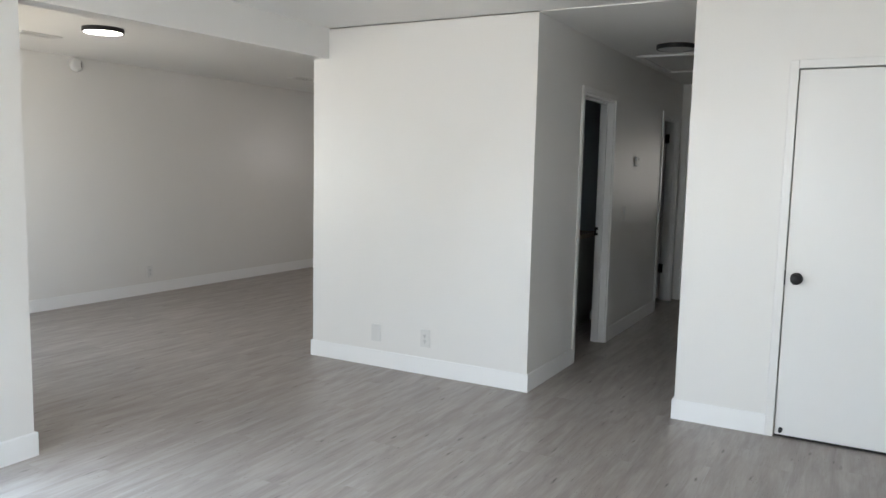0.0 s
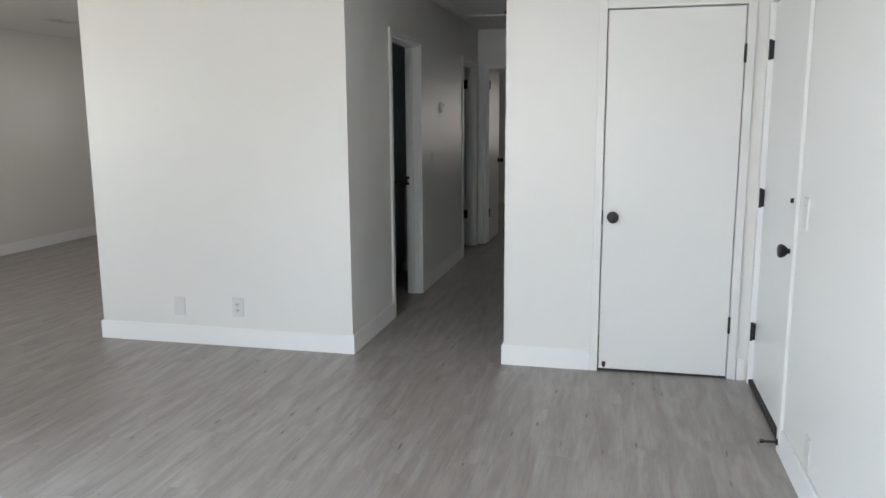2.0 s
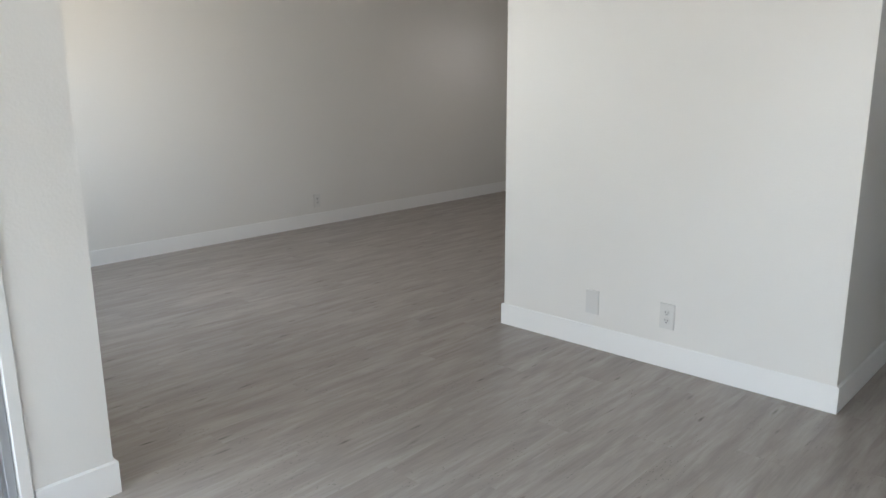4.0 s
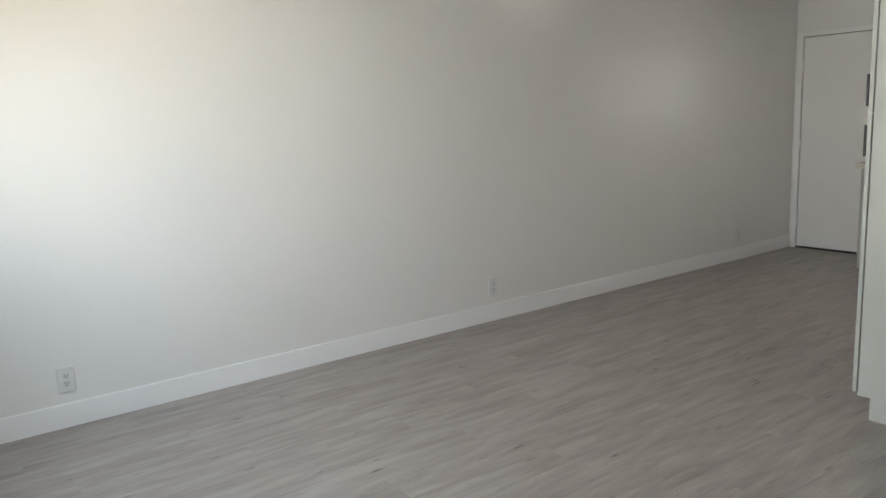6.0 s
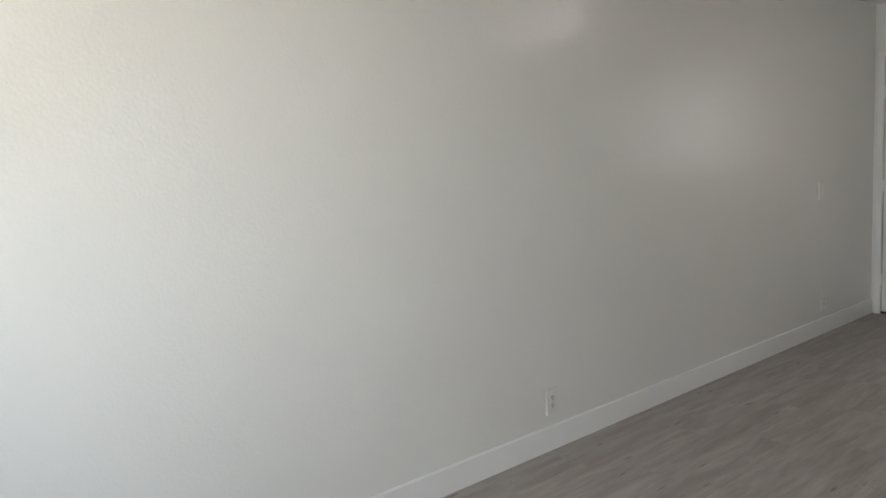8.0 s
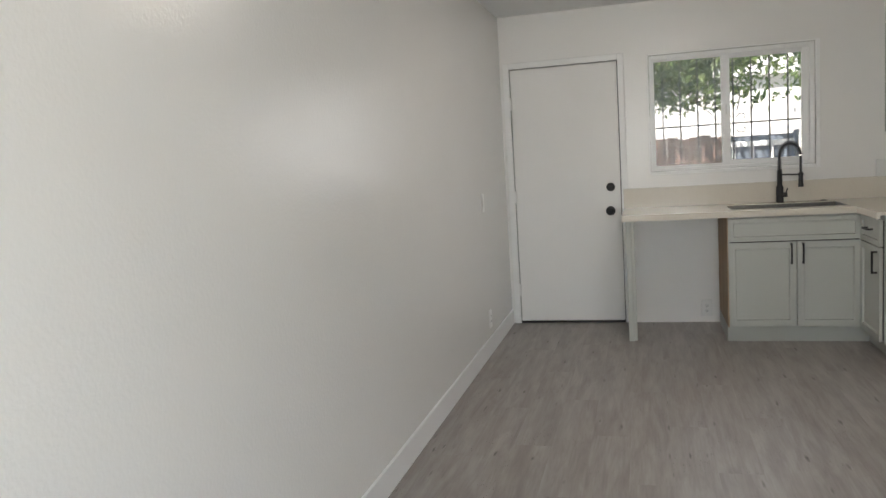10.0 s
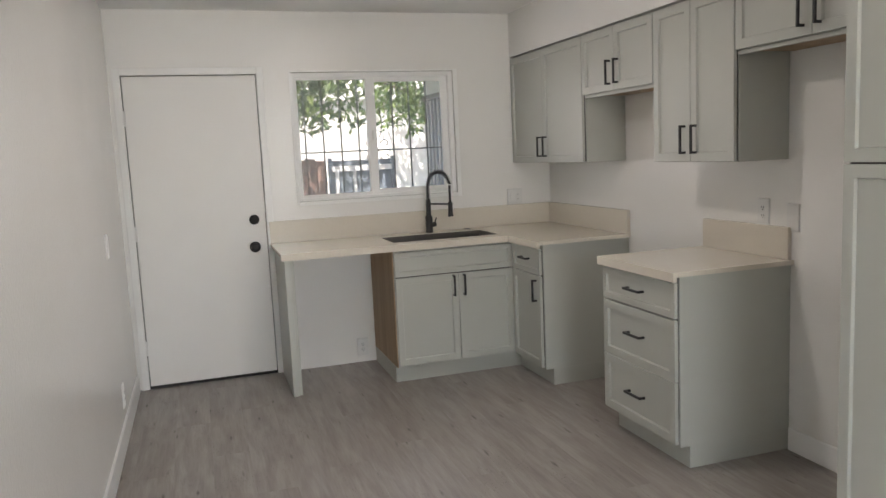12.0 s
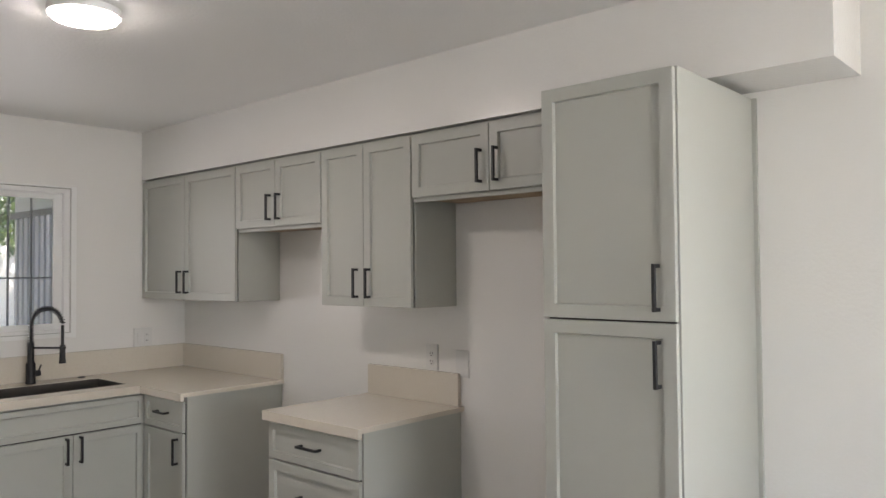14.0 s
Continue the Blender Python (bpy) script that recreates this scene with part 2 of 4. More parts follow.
WALL = painted("wall_paint", (0.79, 0.778, 0.755), 0.36, bump=0.22, scale=95.0, vary=0.05)
GLOSSWALL = painted("semi_gloss_wall_paint", (0.79, 0.778, 0.755), 0.225, bump=0.24, scale=80.0, vary=0.03)
CEIL = painted("ceiling_paint", (0.80, 0.795, 0.78), 0.45, bump=0.35, scale=70.0, vary=0.04)
CASING = painted("casing_paint", (0.79, 0.785, 0.77), 0.34, bump=0.05, scale=60.0, vary=0.02)
TRIM = painted("trim_paint", (0.86, 0.86, 0.855), 0.3, bump=0.05, scale=60.0, vary=0.02)
DOOR = painted("door_paint", (0.80, 0.795, 0.78), 0.32, bump=0.08, scale=40.0, vary=0.03)
WORN_DOOR = painted("worn_door_paint", (0.80, 0.785, 0.76), 0.4, bump=0.15, scale=30.0, vary=0.10)
CABINET = painted("cabinet_paint", (0.44, 0.447, 0.41), 0.38, bump=0.03, scale=120.0, vary=0.03)
PLASTIC = plain("white_plastic", (0.68, 0.675, 0.66), 0.3)
SOCKET = plain("grey_white_plastic", (0.64, 0.64, 0.63), 0.3)
# near-black, paints the shade seen in the gaps between cabinet fronts
GAPSHADE = plain("gap_shade", (0.03, 0.027, 0.024), 0.8)
SLOT = plain("dark_slot", (0.05, 0.05, 0.05), 0.6)
BLACK = painted("black_metal", (0.012, 0.012, 0.014), 0.42, vary=0.2)
IRON = painted("weathered_iron", (0.035, 0.037, 0.04), 0.55, bump=0.2, scale=150.0, vary=0.3)
STEEL = painted("brushed_steel", (0.20, 0.185, 0.17), 0.36, bump=0.05, scale=300.0)
STEEL.node_tree.nodes["Principled BSDF"].inputs["Metallic"].default_value = 1.0
ALU = painted("aluminium", (0.50, 0.52, 0.54), 0.4, bump=0.03, scale=200.0)
ALU.node_tree.nodes["Principled BSDF"].inputs["Metallic"].default_value = 0.85
QUARTZ = speckled("quartz", (0.66, 0.61, 0.53), (0.54, 0.47, 0.38), 0.16, 130.0, 0.3)
RAWWOOD = wood("raw_plywood", (0.27, 0.18, 0.11), (0.42, 0.30, 0.185), 0.6, axis="z", grain=12)
FLOORWOOD = wood("vinyl_plank", (0.231, 0.203, 0.186), (0.367, 0.337, 0.315), 0.38, axis="y", grain=17.0, stretch=8.0, bump=0.06, knots=1.0, per_piece=0.012)
SUBFLOOR = plain("joint_shadow", (0.20, 0.18, 0.165), 0.8)
VINYL = painted("window_vinyl", (0.82, 0.82, 0.81), 0.35, vary=0.02)
GLASS = glass("window_glass")
# screen mesh; its pale cover also puts glare haze over the view
SCREEN = film("insect_screen_mesh", (0.62, 0.66, 0.64), 0.22)
# lens glare put in as a pale see-through colour
HAZE = film("window_glare_haze", (0.72, 0.76, 0.78), 0.12)
LAMP_ON = plain("lamp_diffuser_lit", (1.0, 0.97, 0.93), 0.5, emit=12.0)
LAMP_BRIGHT = plain("lamp_diffuser_bright", (1.0, 0.95, 0.88), 0.5, emit=26.0)
LAMP_OFF = plain("lamp_diffuser", (0.62, 0.62, 0.62), 0.4)
CONCRETE = speckled("concrete", (0.48, 0.455, 0.42), (0.33, 0.31, 0.29), 0.85, 60.0, 0.5)
FENCEWOOD = wood("fence_wood", (0.15, 0.085, 0.068), (0.30, 0.19, 0.15), 0.75, axis="z", grain=14, per_piece=0.18)
STUCCO = painted("stucco", (0.80, 0.785, 0.75), 0.85, bump=0.5, scale=60.0, vary=0.08)
GREYBLUE = painted("grey_siding", (0.33, 0.34, 0.35), 0.7, bump=0.2, scale=40.0, vary=0.15)
SLATE = painted("blue_grey_panel", (0.16, 0.19, 0.23), 0.6, bump=0.1, scale=40.0, vary=0.2)
PALEROOF = speckled("pale_roof_tile", (0.66, 0.63, 0.59), (0.5, 0.47, 0.44), 0.85, 30.0, 0.5)
ROOF = speckled("roof_shingle", (0.20, 0.18, 0.165), (0.10, 0.09, 0.085), 0.9, 30.0, 0.7)
DARKGLASS = plain("dark_window_glass", (0.05, 0.06, 0.07), 0.08)
BARK = wood("bark", (0.05, 0.035, 0.025), (0.14, 0.10, 0.075), 0.9, axis="z", grain=16, stretch=5, bump=0.8)
LEAF = leafy("leaf", (0.05, 0.10, 0.035), (0.21, 0.29, 0.08))
RUBBER = plain("dark_weatherstrip", (0.03, 0.028, 0.026), 0.7)
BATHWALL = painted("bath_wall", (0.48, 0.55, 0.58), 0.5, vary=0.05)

# ---- mesh helpers ----


def box(bm, x0, x1, y0, y1, z0, z1, bevel=0.0):
    vs = [bm.verts.new((x, y, z)) for x in (x0, x1) for y in (y0, y1) for z in (z0, z1)]
    idx = ((0, 1, 3, 2), (4, 6, 7, 5), (0, 4, 5, 1), (2, 3, 7, 6), (0, 2, 6, 4), (1, 5, 7, 3))
    fs = [bm.faces.new([vs[i] for i in q]) for q in idx]
    if bevel:
        es = list({e for f in fs for e in f.edges})
        bmesh.ops.bevel(bm, geom=es, offset=bevel, segments=1, affect="EDGES")
    return fs


def rod(bm, a, b, r0, r1=None, seg=12):
    """A tapered round bar from a to b."""
    a, b = Vector(a), Vector(b)
    d = b - a
    m = Matrix.Translation((a + b) / 2) @ d.to_track_quat("Z", "Y").to_matrix().to_4x4()
    bmesh.ops.create_cone(bm, cap_ends=True, segments=seg, radius1=r0, radius2=r0 if r1 is None else r1, depth=d.length, matrix=m)


def lathe(bm, profile, m=Matrix(), seg=28):
    """A turned shape from (radius, height) pairs about z."""
    rings = []
    for r, h in profile:
        if r < 1e-5:
            rings.append([bm.verts.new(m @ Vector((0, 0, h)))])
        else:
            rings.append([bm.verts.new(m @ Vector((r * math.cos(2 * math.pi * i / seg), r * math.sin(2 * math.pi * i / seg), h))) for i in range(seg)])
    for a, b in zip(rings, rings[1:]):
        for i in range(seg):
            j = (i + 1) % seg
            q = [a[i % len(a)], a[j % len(a)], b[j % len(b)], b[i % len(b)]]
            q = list(dict.fromkeys(q))
            if len(q) > 2:
                bm.faces.new(q)


def tube(bm, pts, r, seg=8):
    """A round wire along a run of points."""
    pts = [Vector(p) for p in pts]
    rings = []
    for i, p in enumerate(pts):
        d = (pts[min(i + 1, len(pts) - 1)] - pts[max(i - 1, 0)]).normalized()
        q = d.to_track_quat("Z", "Y")
        rings.append([bm.verts.new(p + q @ Vector((r * math.cos(2 * math.pi * k / seg), r * math.sin(2 * math.pi * k / seg), 0))) for k in range(seg)])
    for a, b in zip(rings, rings[1:]):
        for k in range(seg):
            bm.faces.new((a[k], a[(k + 1) % seg], b[(k + 1) % seg], b[k]))
    bm.faces.new(rings[0][::-1])
    bm.faces.new(rings[-1])


def mesh_of(name, bm, mat, smooth=False):
    bmesh.ops.recalc_face_normals(bm, faces=bm.faces[:])
    me = bpy.data.meshes.new(name)
    bm.to_mesh(me)
    bm.free()
    me.materials.append(mat)
    if smooth:
        for f in me.polygons:
            f.use_smooth = True
    return me


def part(name, bm, mat, parent=None, label="", smooth=False, at=None):
    ob = new(name, mesh_of(name, bm, mat, smooth))
    if parent:
        ob.parent = parent
    if at is not None:
        ob.matrix_basis = at
    if label:
        tagged(ob, label)
    return ob


def holder(name, m, label, category, group="", kind=""):
    ob = new(name)
    ob.empty_display_size = 0.1
    ob.matrix_basis = m
    return tagged(ob, label, category, group, kind)


def setting(name, bm, mat, label, category, smooth=False):
    return tagged(part(name, bm, mat, smooth=smooth), label, category, kind="structure")


def boxed(*args, bevel=0.0):
    bm = bmesh.new()
    box(bm, *args, bevel=bevel)
    return bm


def pierced(axis, a0, a1, t0, t1, z0, z1, holes=()):
    """A wall along one axis with rectangular openings (start, end, sill, head)."""
    bm = bmesh.new()

    def put(s, e, b, t):
        if e - s > 1e-4 and t - b > 1e-4:
            if axis == "x":
                box(bm, s, e, t0, t1, b, t)
            else:
                box(bm, t0, t1, s, e, b, t)

    at = a0
    for s, e, b, t in sorted(holes):
        put(at, s, z0, z1)
        put(s, e, z0, b)
        put(s, e, t, z1)
        at = e
    put(at, a1, z0, z1)
    bmesh.ops.remove_doubles(bm, verts=bm.verts[:], dist=1e-5)
    return bm


H = 2.46  # ceiling height
BB = 0.122  # baseboard height

# ---- large structure ----
setting("wall_block_front", boxed(-1.801, -0.013, 0.013, 0.25, 0, H), WALL, "white painted wall block between living room and hallway", "wall")
setting("wall_hall_left", pierced("y", 0.25, 4.36, -0.125, -0.013, 0, H, [(0.925, 1.725, 0, 2.045), (3.475, 4.215, 0, 2.045)]), WALL, "white painted hallway wall with two doorways", "wall")
setting("wall_pier", pierced("x", 0.943, 2.315, 0.013, 0.125, 0, H, [(1.497, 2.212, 0, 2.04)]), WALL, "white painted wall holding the closet door", "wall")
setting("wall_hall_right", boxed(0.943, 1.055, 0.125, 4.36, 0, H), WALL, "white painted hallway wall", "wall")
setting("wall_hall_end", pierced("x", -0.125, 1.055, 4.36, 4.47, 0, H, [(0.06, 0.83, 0, 2.045)]), WALL, "white painted wall closing the hallway around a doorway", "wall")
setting("wall_entry", pierced("y", -6.1, 0.8, 2.315, 2.43, 0, H, [(-0.925, -0.03, 0, 2.05)]), WALL, "white painted wall holding the entry door", "wall")
setting("wall_front", pierced("x", -1.79, 2.315, -6.1, -5.98, 0, H, [(-1.25, 1.45, 0.9, 2.1)]), WALL, "white painted front wall with a wide window", "wall")
setting("wall_patio", pierced("y", -5.98, -2.335, -1.79, -1.66, 0, H, [(-4.47, -2.635, 0.0, 2.06)]), WALL, "white painted wall stub beside the sliding patio door", "wall")
setting("wall_living_south", pierced("x", -4.99, -1.79, -2.455, -2.335, 0, H, [(-4.65, -2.85, 0.88, 2.05)]), WALL, "white painted living room wall with a window", "wall")
setting("wall_west", boxed(-5.11, -4.99, -2.455, 5.185, 0, H), GLOSSWALL, "long white painted wall of living room and kitchen", "wall")
setting("wall_north", pierced("x", -4.99, -1.82, 5.065, 5.185, 0, H, [(-4.918, -4.078, 0, 2.05), (-3.85, -2.69, 1.18, 2.058)]), GLOSSWALL, "white painted kitchen wall with back door and window", "wall")
setting("wall_kitchen_east", boxed(-1.938, -1.82, 0.25, 5.065, 0, H), GLOSSWALL, "white painted kitchen wall behind the cabinets", "wall")
setting("wall_soffit", boxed(-2.243, -1.938, 0.90, 5.065, 2.146, H), GLOSSWALL, "white painted soffit above the wall cabinets", "soffit")
bm = boxed(-1.801, -1.66, -2.335, 0.013, 2.243, H)
for v in bm.verts:
    if v.co.z < 2.3 and v.co.y < -1:
        v.co.z = 2.212
setting("wall_header", bm, WALL, "white painted header beam over the wide opening", "beam")
# rooms behind the openings
setting("wall_closet_back", boxed(1.055, 2.315, 0.75, 0.86, 0, H), WALL, "white painted closet back wall", "wall")
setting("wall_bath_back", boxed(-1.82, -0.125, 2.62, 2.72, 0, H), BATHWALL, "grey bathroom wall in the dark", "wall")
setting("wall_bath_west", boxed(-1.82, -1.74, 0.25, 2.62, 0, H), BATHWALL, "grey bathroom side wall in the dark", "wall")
setting("wall_side_room", boxed(-1.82, -0.125, 4.36, 4.47, 0, H), WALL, "white painted side room wall", "wall")
setting("wall_bedroom_west", boxed(-1.70, -1.58, 4.47, 8.9, 0, H), WALL, "white painted bedroom wall", "wall")
setting("wall_bedroom_east", boxed(2.5, 2.62, 4.36, 8.9, 0, H), WALL, "white painted bedroom side wall", "wall")
setting("wall_bedroom_south", boxed(1.055, 2.5, 4.36, 4.47, 0, H), WALL, "white painted bedroom wall beside the doorway", "wall")
setting("wall_bedroom_back", pierced("x", -1.58, 2.5, 8.78, 8.9, 0, H, [(1.1, 2.4, 0.9, 2.05)]), WALL, "white painted bedroom back wall with a window", "wall")

# ceilings and roof
bm = bmesh.new()
for a in ((-5.11, -1.66, -2.455, 5.185), (-1.66, 2.43, -6.1, 0.013), (-1.79, -1.66, -6.1, -2.455), (1.055, 2.43, 0.013, 0.86)):
    box(bm, *a, H, H + 0.10)
setting("ceiling_main", bm, CEIL, "white painted textured ceiling of the living rooms and kitchen", "ceiling")
bm = bmesh.new()
box(bm, -1.66, 1.055, 0.013, 4.47, H - 0.006, H + 0.1)
setting("ceiling_hall", bm, CEIL, "white painted hallway ceiling", "ceiling")
setting("ceiling_bedroom", boxed(-1.94, 2.62, 4.47, 8.9, H, H + 0.1), CEIL, "white painted bedroom ceiling", "ceiling")
bm = bmesh.new()
box(bm, -5.6, -2.3, -3.7, 5.75, H + 0.104, H + 0.24)
box(bm, -2.3, 3.0, -7.3, 9.4, H + 0.104, H + 0.24)
setting("roof", bm, ROOF, "dark shingle roof slab with eaves", "roof")

# ground
bm = bmesh.new()
box(bm, -400, 400, -400, 400, -0.6, -0.13)
setting("ground", bm, CONCRETE, "pale sunlit concrete ground around the house", "ground")
setting("patio", boxed(-6.2, -1.80, -6.6, -2.46, -0.13, -0.03), CONCRETE, "pale concrete patio slab outside the sliding door", "patio")

# baseboards


def baseboard(name, axis, a0, a1, face, out, z1=BB):
    """A board against a wall face, 13 mm thick, with an eased top edge."""
    t0, t1 = sorted((face, face + out * 0.013))
    bm = bmesh.new()
    box(bm, *((a0, a1, t0, t1) if axis == "x" else (t0, t1, a0, a1)), 0, z1)
    top = [e for e in bm.edges if all(v.co.z > z1 - 1e-4 for v in e.verts)]
    bmesh.ops.bevel(bm, geom=top, offset=0.004, segments=2, affect="EDGES")
    return setting(name, bm, TRIM, "white painted baseboard along the wall", "baseboard")


baseboard("baseboard", "x", -1.814, 0.0, 0.013, -1)
baseboard("baseboard", "y", 0.013, 0.878, -0.013, 1)
baseboard("baseboard", "y", 1.772, 3.428, -0.013, 1)
baseboard("baseboard", "y", 0.013, 0.25, -1.801, -1)
baseboard("baseboard", "x", 0.93, 1.453, 0.013, -1)
baseboard("baseboard", "x", 2.262, 2.302, 0.013, -1)
baseboard("baseboard", "y", 0.013, 4.36, 0.943, -1)
baseboard("baseboard", "y", -5.98, -0.985, 2.315, -1)
baseboard("baseboard", "y", -2.59, -2.322, -1.66, 1)
baseboard("baseboard", "x", -1.79, -1.66, -2.335, 1)
baseboard("baseboard", "x", -4.977, -1.79, -2.335, 1)
baseboard("baseboard", "y", -2.335, 5.05, -4.99, 1)
baseboard("baseboard", "y", 0.25, 1.236, -1.938, -1)
baseboard("baseboard", "y", 1.70, 2.58, -1.938, -1, 0.11)
baseboard("baseboard", "x", -1.66, 2.302, -5.98, 1)
baseboard("baseboard", "x", -1.56, 2.48, 8.78, -1)
baseboard("baseboard", "y", 4.48, 8.76, -1.58, 1)

# door casings and jambs


def casing(name, axis, a0, a1, head, face, out, width=0.045, thick=0.016, sides=(1, 1), top=True):
    bm = bmesh.new()
    t0, t1 = sorted((face, face + out * thick))

    def put(s, e, b, t):
        if axis == "x":
            box(bm, s, e, t0, t1, b, t, bevel=0.003)
        else:
            box(bm, t0, t1, s, e, b, t, bevel=0.003)

    if sides[0]:
        put(a0 - width, a0, 0, head + (width if top else 0))
    if sides[1]:
        put(a1, a1 + width, 0, head + (width if top else 0))
    if top:
        put(a0 - (0 if sides[0] else width), a1 + (0 if sides[1] else width), head, head + width)
    return setting(name, bm, CASING, "white painted door casing", "door casing")


def jamb(name, axis, a0, a1, head, t0, t1, stop_at, thick=0.016):
    """Lining of a doorway with a stop bead."""
    bm = bmesh.new()

    def put(s, e, u, v, b, t):
        if axis == "x":
            box(bm, s, e, u, v, b, t, bevel=0.0015)
        else:
            box(bm, u, v, s, e, b, t, bevel=0.0015)

    put(a0, a0 + thick, t0, t1, 0, head)
    put(a1 - thick, a1, t0, t1, 0, head)
    put(a0 + thick, a1 - thick, t0, t1, head - thick, head)
    put(a0 + thick, a0 + thick + 0.011, stop_at, stop_at + 0.035, 0, head - thick)
    put(a1 - thick - 0.011, a1 - thick, stop_at, stop_at + 0.035, 0, head - thick)
    put(a0 + thick + 0.011, a1 - thick - 0.011, stop_at, stop_at + 0.035, head - thick - 0.011, head - thick)
    return setting(name, bm, TRIM, "white painted door jamb", "door jamb")


casing("door_casing_bath", "y", 0.925, 1.725, 2.045, -0.013, 1)
jamb("door_jamb_bath", "y", 0.925, 1.725, 2.045, -0.127, -0.011, -0.10)
casing("door_casing_side", "y", 3.475, 4.215, 2.045, -0.013, 1)
jamb("door_jamb_side", "y", 3.475, 4.215, 2.045, -0.127, -0.011, -0.075)
casing("door_casing_end", "x", 0.06, 0.83, 2.045, 4.36, -1)
jamb("door_jamb_end", "x", 0.06, 0.83, 2.045, 4.358, 4.472, 4.385)
casing("door_casing_closet", "x", 1.497, 2.212, 2.04, 0.013, -1)
casing("door_casing_entry", "y", -0.925, -0.03, 2.05, 2.315, -1, width=0.05, sides=(1, 0))
jamb("door_jamb_entry", "y", -0.925, -0.03, 2.05, 2.313, 2.432, 2.385)
casing("door_casing_kitchen", "x", -4.918, -4.078, 2.05, 5.065, -1, width=0.046)

# ---- doors ----


def knob(parent, m, rose=0.032, ball=0.028, reach=0.06):
    """Round door knob; m maps its local +z away from the door face."""
    bm = bmesh.new()
    lathe(bm, [(0, 0), (rose, 0), (rose, 0.006), (rose * 0.8, 0.012), (0.012, 0.014), (0.011, reach - ball * 1.1), (ball * 0.75, reach - ball * 0.8), (ball, reach - ball * 0.3), (ball * 0.97, reach), (ball * 0.75, reach + 0.007), (0, reach + 0.009)], m)
    return part("door_knob", bm, BLACK, parent, "black round door knob", smooth=True)


def hinge(parent, x0, x1, y0, y1, z, mat, h=0.09):
    bm = bmesh.new()
    box(bm, x0, x1, y0, y1, z - h / 2, z + h / 2, bevel=0.0012)
    rod(bm, ((x0 + x1) / 2, y0 - 0.003, z - h / 2 - 0.003), ((x0 + x1) / 2, y0 - 0.003, z + h / 2 + 0.003), 0.006, seg=8)
    return part("hinge", bm, mat, parent, "black metal hinge" if mat is BLACK else "painted-over hinge")


OUT_Y = pose(0, 0, 0, 90, 0, 0)      # local +z to world -y
OUT_X = pose(0, 0, 0, 0, -90, 0)     # local +z to world -x


def at(p, m):
    return Matrix.Translation(p) @ m


# closet door
closet = setting("door_1", boxed(1.502, 2.208, 0.014, 0.049, 0.014, 2.034, bevel=0.002), DOOR, "closed white flush closet door with black knob", "door")
knob(closet, at((1.558, 0.014, 0.905), OUT_Y), 0.033, 0.029, 0.055)
part("latch_plate", boxed(1.492, 1.502, 0.004, 0.022, 0.865, 0.945, bevel=0.001), BLACK, closet, "black latch plate")
for z in (1.79, 0.315):
    hinge(closet, 2.204, 2.218, 0.003, 0.014, z, BLACK)
bm = bmesh.new()
lathe(bm, [(0, 0), (0.012, 0), (0.012, 0.006), (0.005, 0.01), (0.005, 0.03), (0.010, 0.033), (0.010, 0.042), (0, 0.044)], at((1.533, 0.014, 0.045), OUT_Y), 12)
part("door_stop", bm, BLACK, closet, "small black rubber-tipped stop", smooth=True)
part("bottom_gap", boxed(1.50, 2.21, 0.020, 0.045, 0.004, 0.014), RUBBER, closet, "dark gap strip under the door")

# entry door
entry = setting("door_2", boxed(2.340, 2.384, -0.908, -0.047, 0.03, 2.032, bevel=0.002), DOOR, "closed white flush entry door with black hardware", "door")
knob(entry, at((2.340, -0.850, 0.885), OUT_X), 0.034, 0.030, 0.068)
bm = bmesh.new()
lathe(bm, [(0, 0), (0.033, 0), (0.033, 0.008), (0.022, 0.014), (0, 0.015)], at((2.340, -0.850, 1.105), OUT_X))
box(bm, 2.302, 2.33, -0.856, -0.844, 1.095, 1.115, bevel=0.002)
part("deadbolt", bm, BLACK, entry, "black thumb-turn deadbolt", smooth=False)
for z in (1.80, 1.035, 0.30):
    bm = bmesh.new()
    box(bm, 2.318, 2.342, -0.052, -0.040, z - 0.047, z + 0.047, bevel=0.001)
    rod(bm, (2.320, -0.050, z - 0.052), (2.320, -0.050, z + 0.052), 0.007, seg=8)
    part("hinge", bm, BLACK, entry, "black metal hinge")
part("threshold", boxed(2.32, 2.43, -0.908, -0.047, 0.004, 0.028, bevel=0.003), RUBBER, entry, "dark metal threshold and door sweep")
bm = bmesh.new()
rod(bm, (2.298, -0.951, 0.05), (2.240, -0.951, 0.049), 0.0055, seg=10)
rod(bm, (2.242, -0.951, 0.049), (2.226, -0.951, 0.0488), 0.0095, seg=10)
lathe(bm, [(0, 0), (0.014, 0), (0.014, 0.005), (0.007, 0.009)], at((2.299, -0.951, 0.05), OUT_X), 14)
tagged(part("door_stop", bm, BLACK), "black rigid door stop low on the entry casing", "door stop")

# kitchen back door
kdoor = setting("door_3", boxed(-4.912, -4.084, 5.068, 5.11, 0.018, 2.044, bevel=0.002), WORN_DOOR, "closed white worn back door with black knob and deadbolt", "door")
knob(kdoor, at((-4.167, 5.068, 0.896), OUT_Y), 0.037, 0.030, 0.055)
bm = bmesh.new()
lathe(bm, [(0, 0), (0.032, 0), (0.034, 0.010), (0.030, 0.020), (0, 0.022)], at((-4.160, 5.068, 1.083), OUT_Y))
part("deadbolt", bm, BLACK, kdoor, "black round deadbolt", smooth=True)
for z in (1.78, 1.04, 0.28):
    hinge(kdoor, -4.922, -4.905, 5.056, 5.068, z, DOOR)
part("threshold", boxed(-4.916, -4.08, 5.062, 5.18, 0.002, 0.016), RUBBER, kdoor, "dark metal threshold")
